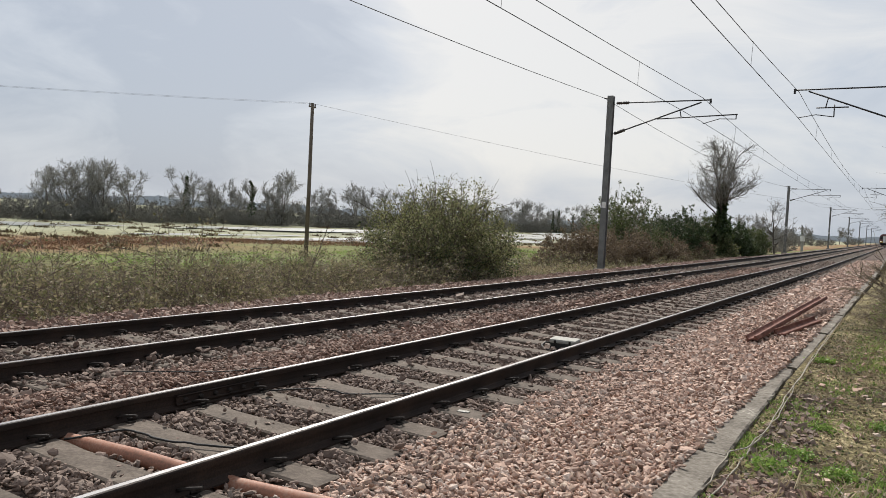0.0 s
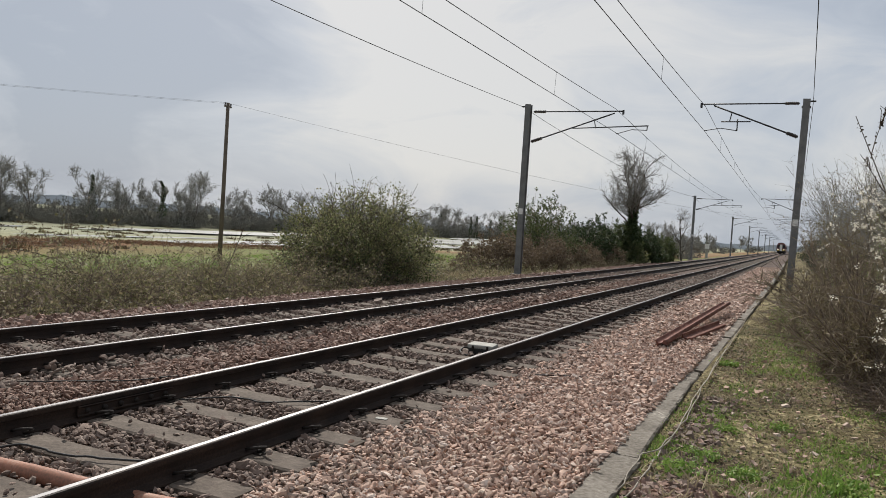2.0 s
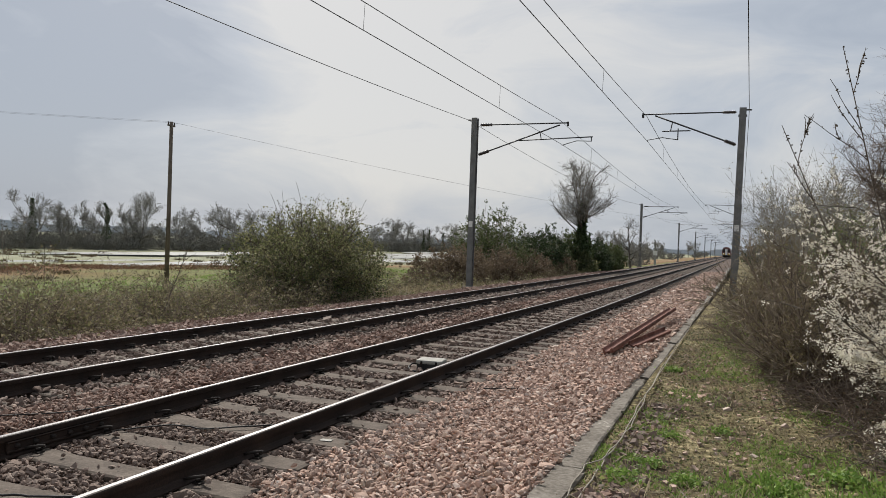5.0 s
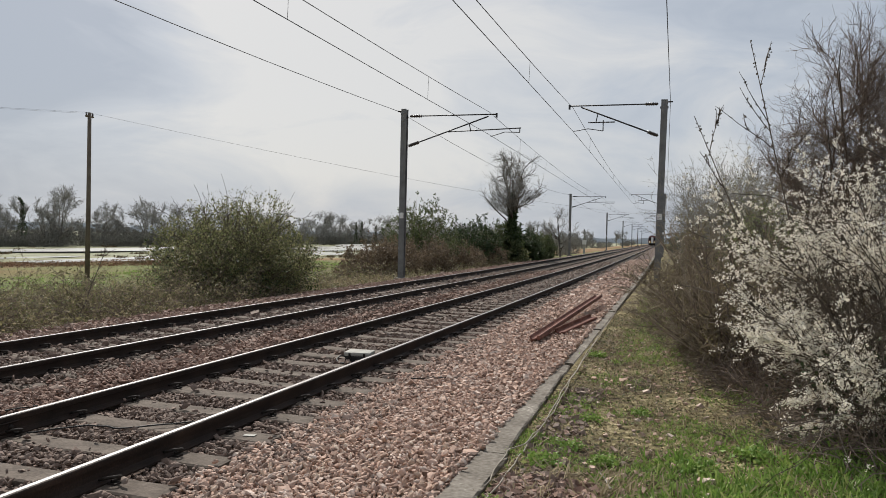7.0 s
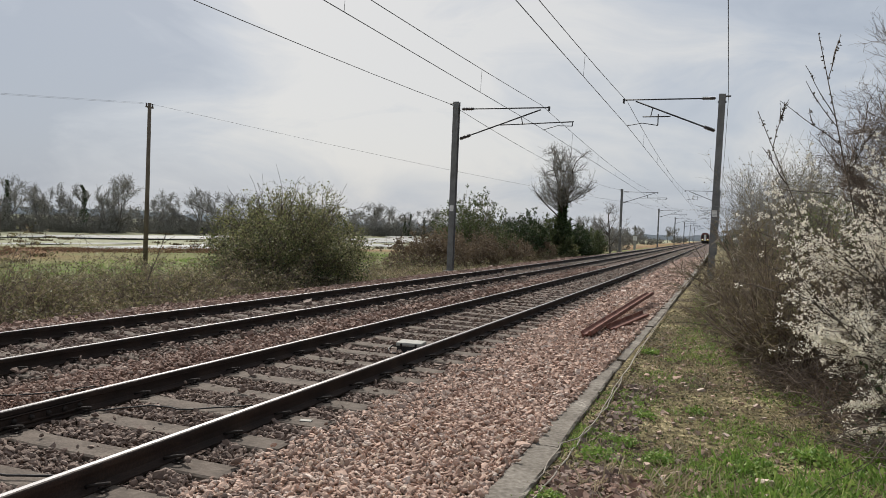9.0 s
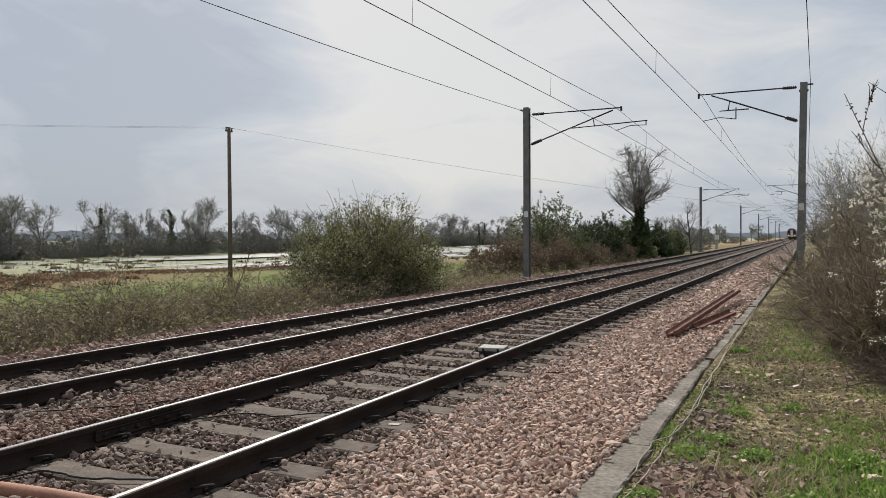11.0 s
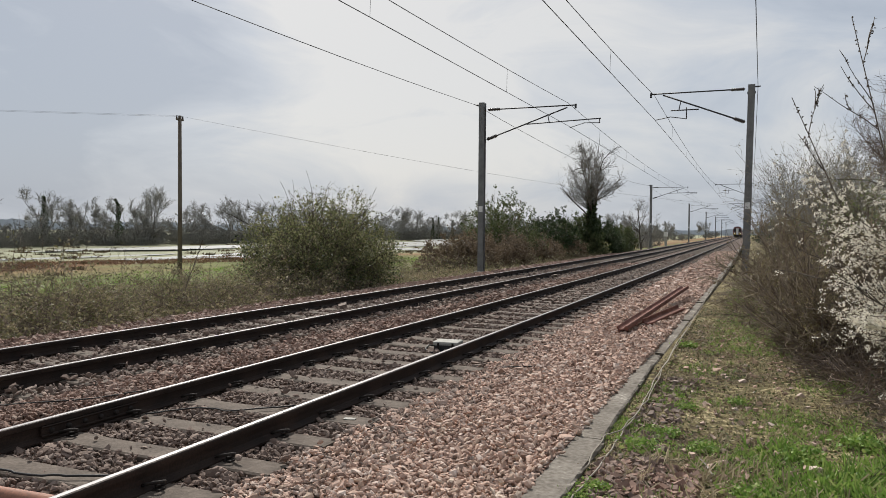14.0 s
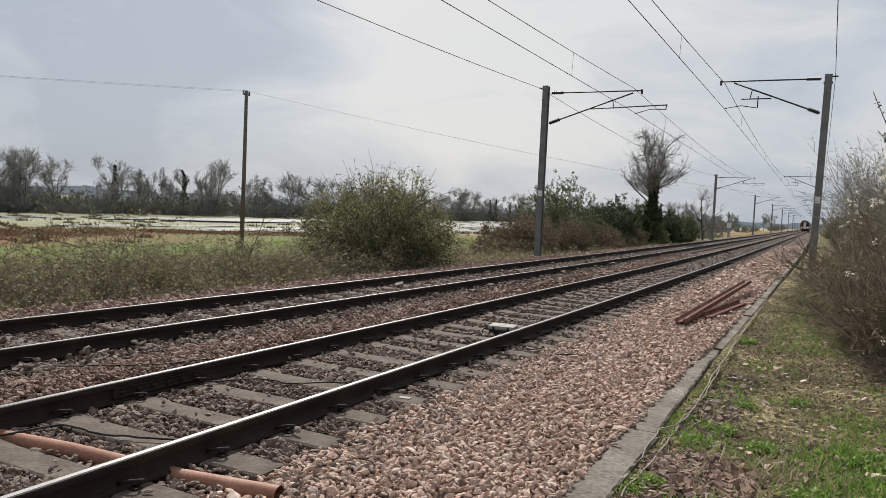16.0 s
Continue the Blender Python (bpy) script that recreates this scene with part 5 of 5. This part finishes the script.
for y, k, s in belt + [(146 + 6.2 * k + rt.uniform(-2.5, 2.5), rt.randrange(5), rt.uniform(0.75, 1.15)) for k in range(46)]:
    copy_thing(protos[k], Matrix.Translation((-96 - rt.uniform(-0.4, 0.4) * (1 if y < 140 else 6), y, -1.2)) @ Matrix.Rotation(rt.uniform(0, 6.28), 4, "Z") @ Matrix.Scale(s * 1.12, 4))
hproto = [shrub("hedge_shrub", (-93, 56 + 7.0 * i, -1.2), 3.4, 3.8, (3.0, 3.6, 2.6)[i], "dense dark shrub in the far hedge, greyed for haze", 95 + i, far=True, loose=0.5, spread=1.3, crop=1.0, stems=40, twigs=330, fine=420, leaves=5600, leaf=0.14, m_leaf=M_HEDGE_HAZED, m_twig=M_TWIGPALE, r=0.03, group="far hedge shrubs") for i in range(3)]
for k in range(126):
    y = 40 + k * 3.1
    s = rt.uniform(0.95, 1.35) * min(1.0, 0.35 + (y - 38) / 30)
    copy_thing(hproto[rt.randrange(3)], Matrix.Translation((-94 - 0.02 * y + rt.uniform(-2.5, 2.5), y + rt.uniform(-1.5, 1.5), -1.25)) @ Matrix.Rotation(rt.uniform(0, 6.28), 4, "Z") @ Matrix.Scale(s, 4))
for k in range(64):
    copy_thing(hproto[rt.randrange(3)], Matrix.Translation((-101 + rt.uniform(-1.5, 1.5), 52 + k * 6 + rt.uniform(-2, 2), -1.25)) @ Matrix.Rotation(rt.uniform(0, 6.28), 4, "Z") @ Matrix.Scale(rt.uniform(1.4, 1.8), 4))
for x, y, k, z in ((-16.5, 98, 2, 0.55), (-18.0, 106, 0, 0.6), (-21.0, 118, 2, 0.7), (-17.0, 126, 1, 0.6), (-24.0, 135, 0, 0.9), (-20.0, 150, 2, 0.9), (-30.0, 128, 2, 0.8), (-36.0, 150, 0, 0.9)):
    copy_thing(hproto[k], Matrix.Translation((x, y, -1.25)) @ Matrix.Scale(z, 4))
# clumps where the line runs out of sight, haze only in their colours
for k in range(34):
    x, y = rt.uniform(-85, -24), rt.uniform(215, 340)
    copy_thing(hproto[rt.randrange(3)], Matrix.Translation((x, y, -1.25)) @ Matrix.Rotation(rt.uniform(0, 6.28), 4, "Z") @ Matrix.Scale(rt.uniform(0.9, 1.7), 4))
    if k % 3 == 0:
        copy_thing(protos[(0, 4, 2)[k % 9 // 3]], Matrix.Translation((x + 3, y + 4, -1.2)) @ Matrix.Rotation(rt.uniform(0, 6.28), 4, "Z") @ Matrix.Scale(rt.uniform(0.8, 1.2), 4))
# distant trees beyond the end of the line of sight
for k in range(26):
    x, y = rt.uniform(-150, 40), rt.uniform(380, 640)
    if -30 < x < 12:
        continue
    copy_thing(protos[rt.randrange(5)], Matrix.Translation((x, y, -1.2)) @ Matrix.Rotation(rt.uniform(0, 6.28), 4, "Z") @ Matrix.Scale(rt.uniform(1.0, 1.5), 4))
    copy_thing(hproto[rt.randrange(3)], Matrix.Translation((x + 4, y + 3, -1.2)) @ Matrix.Scale(rt.uniform(1.2, 2.0), 4))

# pale blue-grey base colour that stands in for distance haze
M_HAZED_WOODS = mat("far_woods_hazed", [(0.38, 0.41, 0.44), (0.44, 0.47, 0.50)], 1.0, scale=0.004, fine=0.03, bump=0.0, spec=0.0)


def far_ridge(r, a0, a1, h, seed, label):
    """A low wooded skyline far behind everything else, its haze put into the colour."""
    rng = np.random.default_rng(seed)
    n = 260
    az = np.radians(np.linspace(a0, a1, n))
    ph = rng.uniform(0, 6.28, 6)
    top = h * (0.55 + sum(0.45 / (k + 1.5) * np.sin(az * (14 * 1.9 ** k) + ph[k]) for k in range(6)) * 0.5) + rng.normal(0, h * 0.05, n)
    x, y = -np.sin(az) * r, np.cos(az) * r
    v = np.concatenate([np.stack([x, y, np.full(n, -3.0)], 1), np.stack([x, y, np.maximum(top, 0.5)], 1), np.stack([x * 1.1, y * 1.1, np.full(n, -3.0)], 1)])
    i = np.arange(n - 1)[:, None]
    f = np.concatenate([i + np.array([[0, 1, n + 1, n]]), i + np.array([[n, n + 1, 2 * n + 1, 2 * n]])])
    tagged(part("backdrop", mesh_of("backdrop", v, f, True), M_HAZED_WOODS), label, "distant woods", kind="structure")


far_ridge(900, -20, 95, 10, 1, "far woods on the skyline with haze in their colour")
far_ridge(1700, 30, 100, 19, 2, "low hills on the skyline with haze in their colour")

# ---- plants on the verge ----
shrub("blackthorn", (2.66, 8.2, 0.0), 1.6, 2.4, 3.0, "blackthorn shrub smothered in white blossom", 101, stems=130, twigs=2600, fine=9000, leaves=7000, leaf=0.02, m_leaf=M_DEAD, m_twig=M_TWIG, r=0.013, spread=1.1, loose=0.28, blossom=560000, blossom_size=0.019)
shrub("brown_shrub", (1.05, 11.6, 0.0), 1.15, 2.4, 2.1, "leafless brown shrub on the verge", 102, stems=110, twigs=1300, fine=3400, leaves=11000, leaf=0.026, m_leaf=M_BUD, m_twig=M_TAN, m_stem=M_TWIGRED, r=0.017, loose=0.3)
shrub("brown_shrub", (0.85, 17.5, 0.0), 1.1, 2.8, 2.3, "leafless brown shrub on the verge", 103, stems=110, twigs=1200, fine=3200, leaves=6000, leaf=0.034, m_leaf=M_BUD, m_twig=M_TAN, m_stem=M_TWIGRED, r=0.02, loose=0.3)
shrub("verge_shrub", (2.3, 18.5, 0.0), 1.6, 3.0, 4.1, "bare shrub with opening buds in the verge hedge", 104, m_twig=M_TWIGPALE, stems=110, twigs=1600, fine=4500, leaves=16000, leaf=0.04, m_leaf=M_BUD, r=0.012, blossom=24000, blossom_size=0.04)
shrub("verge_shrub", (1.9, 25.5, 0.0), 1.6, 3.4, 4.8, "bare shrub in the verge hedge", 105, m_twig=M_TWIGPALE, stems=100, twigs=1300, fine=4000, leaves=9000, leaf=0.05, m_leaf=M_BUD, r=0.014, far=True)
shrub("verge_shrub", (2.0, 34.0, 0.0), 1.6, 4.0, 4.8, "bare shrub in the verge hedge", 106, m_twig=M_TWIGPALE, stems=90, twigs=1200, fine=3500, leaves=3000, leaf=0.05, m_leaf=M_DEAD, r=0.016, far=True)
shrub("evergreen_shrub", (2.2, 46.0, 0.0), 1.9, 4.0, 3.4, "dark rounded evergreen shrub in the verge hedge", 107, stems=90, twigs=1200, fine=2500, leaves=9000, leaf=0.12, m_leaf=M_IVY, r=0.016, far=True)
for k in range(5):
    copy_thing(bpy.data.objects["evergreen_shrub"], Matrix.Translation((2.6, 56 + 10 * k, 0)) @ Matrix.Rotation(k * 1.3, 4, "Z"))
forked_tree("tree", (2.75, 14.2, 0.0), 5.75, 3.3, "bare twiggy tree rising behind the blossom", 111, trunk=0.085, bole=0.34, limbs=12, boughs=170, twigs=2800, fine=8000, m_fine=M_TWIGRED, thick=0.75, open_crown=0.75, far=False)
forked_tree("tree", (4.0, 13.2, 0.0), 5.4, 2.8, "bare twiggy tree rising behind the blossom", 112, trunk=0.08, bole=0.32, limbs=11, boughs=150, twigs=2400, fine=7000, m_fine=M_TWIGRED, thick=0.75, open_crown=0.75, far=False)
shrub("hawthorn", (1.75, 14.6, 0.0), 0.9, 1.5, 2.7, "shrub coming into fresh green leaf in the verge hedge", 113, m_twig=M_TWIG, stems=60, twigs=900, fine=2600, leaves=15000, leaf=0.03, m_leaf=M_FRESH, r=0.009)
shoots = thing("blackthorn_shoots", (1.3, 8.9, 0.0), "tall bare shoots with fat buds above the blossom", "shrub")
_g = np.random.default_rng(7)
_s = strands(_g, np.array([[0.36, -0.3, 0], [0.2, -0.3, 0], [0.3, 0.5, 0], [1.0, 0.2, 0]], float), np.array([[-0.2, 0, 1], [-0.34, 0, 1], [-0.3, 0.2, 1], [0.06, 0, 1]], float), np.array([3.85, 3.2, 2.7, 3.0]), 9, 0.025)
_m = _s[0]
_b2 = np.array([_m[6], _m[6] * 0.8 + _m[7] * 0.2, _m[5] * 0.4 + _m[6] * 0.6, _m[5], _m[7], _s[1][6], _s[1][7], _s[3][6]])
_w2 = np.array([[-0.65, 0, 1.0], [-0.42, 0.1, 1.0], [-1.0, 0, 0.95], [0.5, 0.2, 0.8], [0.25, 0, 0.9], [-0.7, 0, 0.8], [0.2, 0, 1.0], [0.4, 0, 0.8]])
_t = strands(_g, _b2, _w2, np.array([0.55, 0.5, 0.75, 0.5, 0.3, 0.45, 0.35, 0.5]), 6, 0.06, 0, 0.06)
_b3, _w3 = offshoots(_g, _t, 16, 0.3, 0.95, 0.35, 0.4)
_t = np.concatenate([_t, strands(_g, _b3, _w3, _g.uniform(0.06, 0.22, 16), 6, 0.08, 0, 0.1)])
part("branchwork", mesh_of("branchwork", *joined(bundle(_s, 0.014, 0.004), bundle(_t, 0.006, 0.003)), True), M_TWIG, shoots)
tagged(part("bud_growth", mesh_of("bud_growth", *blades(_g, np.concatenate([along(_g, _t, 160, 0, 1, 0.004), along(_g, _s, 120, 0.6, 1, 0.004)]), 0.03)), M_TWIG, shoots), kind="stuff")


def sprig(base, way, length, seed, count):
    """A low flowering branch reaching out of the hedge."""
    rng = np.random.default_rng(seed)
    ob = thing("blossom_sprig", base, "low blackthorn branch packed with white blossom", "branch", "blossom sprigs")
    st = strands(rng, np.zeros((1, 3)), np.array([way], float), length, 8, 0.1, 0.02)
    bb, ww = offshoots(rng, st, 12, 0.35, 1.0, 0.6, 0.1)
    sd = strands(rng, bb, ww, rng.uniform(0.08, 0.22, 12), 4, 0.15)
    part("branchwork", mesh_of("branchwork", *joined(bundle(st, 0.009, 0.004), bundle(sd, 0.004, 0.002)), True), M_TWIG, ob)
    pts = np.repeat(np.concatenate([along(rng, sd, count, 0.1, 1.0, 0.008), along(rng, st, count // 2, 0.5, 1.0, 0.008)]), 12, 0)
    part("blossom", mesh_of("blossom", *blades(rng, pts + rng.normal(0, 0.013, pts.shape), 0.019 * rng.uniform(0.6, 1.3, len(pts)))), M_BLOSSOM, ob, "small white flowers")


sprig((1.75, 7.5, 0.15), (-0.62, -0.5, 0.22), 0.85, 201, 110)
sprig((1.5, 7.6, 0.85), (-0.95, -0.5, 0.0), 1.1, 202, 90)
sprig((1.7, 7.4, 0.35), (-0.8, -0.4, 0.05), 0.8, 203, 60)
thicket("bramble_thicket", "dark leafy brambles under the blackthorn", 1.7, 4.2, 6.9, 9.5, 1500, 0.62, 36, 34000, 0.045, M_IVY, M_TWIG)
thicket("dead_brambles", "low dead bramble stems at the hedge foot", 0.1, 2.4, 6.2, 13.0, 2000, 0.55, 33, 16000, 0.025, M_DEAD, M_TWIGRED)
thicket("dead_brambles", "low dead bramble stems at the hedge foot", -0.5, 1.0, 14.0, 30.0, 800, 0.35, 34, 9000, 0.03, M_DEAD, M_TWIGRED)
tufts("verge_grass", "short bright green grass tufts on the verge", "grass", -1.04, 2.2, 4.0, 13, 7000, 0.08, 0.04, 121, M_GRASS, 16, 0.8, lambda x, y, r: (np.sin(x * 3.1 + y * 1.3) * np.cos(y * 2.2 - x) + r.normal(0, 0.4, len(x))) > 0.1 + 0.28 * np.clip(y - 6.5, 0, 4))
tufts("verge_grass", "longer green grass under the blossom", "grass", 0.1, 2.2, 4.4, 7.4, 1300, 0.17, 0.06, 122, M_GRASS, 14, 0.7, lambda x, y, r: (x * 0.8 - (y - 5.6) + r.normal(0, 0.5, len(x)) + 0.6 * np.sin(x * 7) * np.cos(y * 5)) > 0.2)
tufts("verge_straw", "dead straw-coloured grass on the verge", "grass", -1.04, 1.4, 4.2, 22, 1700, 0.12, 0.05, 123, M_STRAW, 9, 1.6)
tufts("verge_straw", "long clumps of dead straw on the verge", "grass", -0.75, 1.3, 4.1, 5.9, 110, 0.22, 0.05, 127, M_STRAW, 16, 1.5, None, 0.02)
tufts("verge_straw", "flattened dead grass along the hedge foot", "grass", -0.85, 1.1, 7.2, 22, 1300, 0.075, 0.07, 126, M_STRAW, 9, 1.4)
tufts("verge_grass", "sparse grass along the hedge foot", "grass", -0.6, 1.2, 11, 30, 1400, 0.10, 0.08, 124, M_GRASS, 12, 0.6)


def scatter_verge(name, label, material, n, size, x0, x1, y0, y1, seed):
    rng = np.random.default_rng(seed)
    x, y = rng.uniform(x0, x1, n), rng.uniform(y0, y1, n)
    tagged(part(name, mesh_of(name, *chips(rng, x, y, ground_height(x, y) + 0.008, size * rng.lognormal(0, 0.3, n))), material), label, "stones", kind="stuff")


scatter_verge("loose_stones", "loose ballast stones strewn along the verge", M_STONE_PINK, 420, 0.04, -0.95, 0.6, 4.2, 14, 131)
scatter_verge("loose_stones", "grey-brown ballast stones spilt beside the kerb", M_STONE_RED, 380, 0.045, -0.98, -0.28, 4.85, 5.55, 133)
scatter_verge("loose_stones", "grey-brown ballast stones spilt on the verge", M_STONE_RED, 420, 0.045, -0.98, 0.5, 4.1, 4.75, 134)
scatter_verge("loose_stones", "loose ballast stones strewn beside the kerb", M_STONE_GREY, 500, 0.04, -0.95, -0.55, 4.2, 9, 132)


def litter(name, label, category, material, n, size, x0, x1, y0, y1, seed, flat=0.75):
    rng = np.random.default_rng(seed)
    x, y = rng.uniform(x0, x1, n), rng.uniform(y0, y1, n)
    p = np.stack([x, y, ground_height(x, y) + 0.006], 1)
    tagged(part(name, mesh_of(name, *blades(rng, p, size * rng.uniform(0.5, 1.3, n), flat)), material), label, category, kind="stuff")


litter("leaf_litter", "dead brown leaves strewn over the verge", "leaf litter", M_DEAD, 9000, 0.035, -1.04, 2.2, 4.0, 15, 141)
litter("moss", "low olive moss on the verge", "moss", M_SCRUB, 9000, 0.03, -1.04, 1.2, 4.0, 18, 142, 0.5)


def rosette(x, y, size, seed):
    rng = np.random.default_rng(seed)
    ob = thing("weed", (x, y, float(ground_height(np.float64(x), np.float64(y))) + 0.01), "bright green low weed growing beside the kerb", "weed", "verge weeds")
    base = rng.normal(0, size * 0.35, (260, 3)) * np.array([1, 1, 0.25]) + np.array([0, 0, size * 0.15])
    part("foliage", mesh_of("foliage", *blades(rng, base, size * 0.2 * rng.uniform(0.6, 1.2, 260), 0.4)), M_GRASS, ob)


for i, (x, y, z) in enumerate(((-0.72, 5.9, 0.2), (-0.6, 6.5, 0.16), (-0.86, 4.9, 0.13), (-0.3, 6.1, 0.16), (0.05, 5.2, 0.2), (0.4, 6.2, 0.2), (-0.55, 7.6, 0.14), (-0.85, 11.4, 0.2), (-0.1, 8.0, 0.15), (0.8, 6.6, 0.24), (-1.33, 8.3, 0.1), (-0.92, 4.7, 0.1))):
    rosette(x, y, z, 150 + i)
part("paint_mark", box(-0.05, -0.03, 0.0, 0.05, 0.03, 0.004, 0.0015), M_BOX, near_track, "splash of white paint on a sleeper end", pose(1.02, PHASE[0] + 4 * PITCH + 0.01, 0.0135, 0, 0, 12))
for i, (x, y, a, l) in enumerate(((0.95, 5.35, 40, 0.6), (1.25, 5.6, 70, 0.5), (0.7, 5.9, 20, 0.4), (-0.2, 5.5, 110, 0.35))):
    r = np.random.default_rng(170 + i)
    st = strands(r, np.zeros((1, 3)), np.array([[1.0, 0, 0.02]]), l, 6, 0.08)
    tagged(part("dry_stick", mesh_of("dry_stick", *bundle(st, 0.009, 0.004), True), M_CABLE, None, "", pose(x, y, float(ground_height(np.float64(x), np.float64(y))) + 0.015, 0, 0, a)), "pale dry stick lying on the verge grass", "stick", "fallen sticks")

# loose stones on top of the shoulder, one by one
stone_meshes = []
_q = np.random.default_rng(190)
for i in range(14):
    me = mesh_of("stone", *chips(_q, np.zeros(1), np.zeros(1), np.zeros(1), np.array([0.05]), True))
    me.materials.append(M_STONE_LOOSE)
    stone_meshes.append(me)
bed = bpy.data.objects["ballast_bed"]
for i in range(300):
    x, y = _q.uniform(-2.75, -1.2), _q.uniform(3.1, 6.4)
    part("stone", stone_meshes[i % 14], None, bed, "", pose(x, y, float(bed_height(x)) + 0.042, _q.uniform(0, 360), _q.uniform(0, 360), _q.uniform(0, 360)))
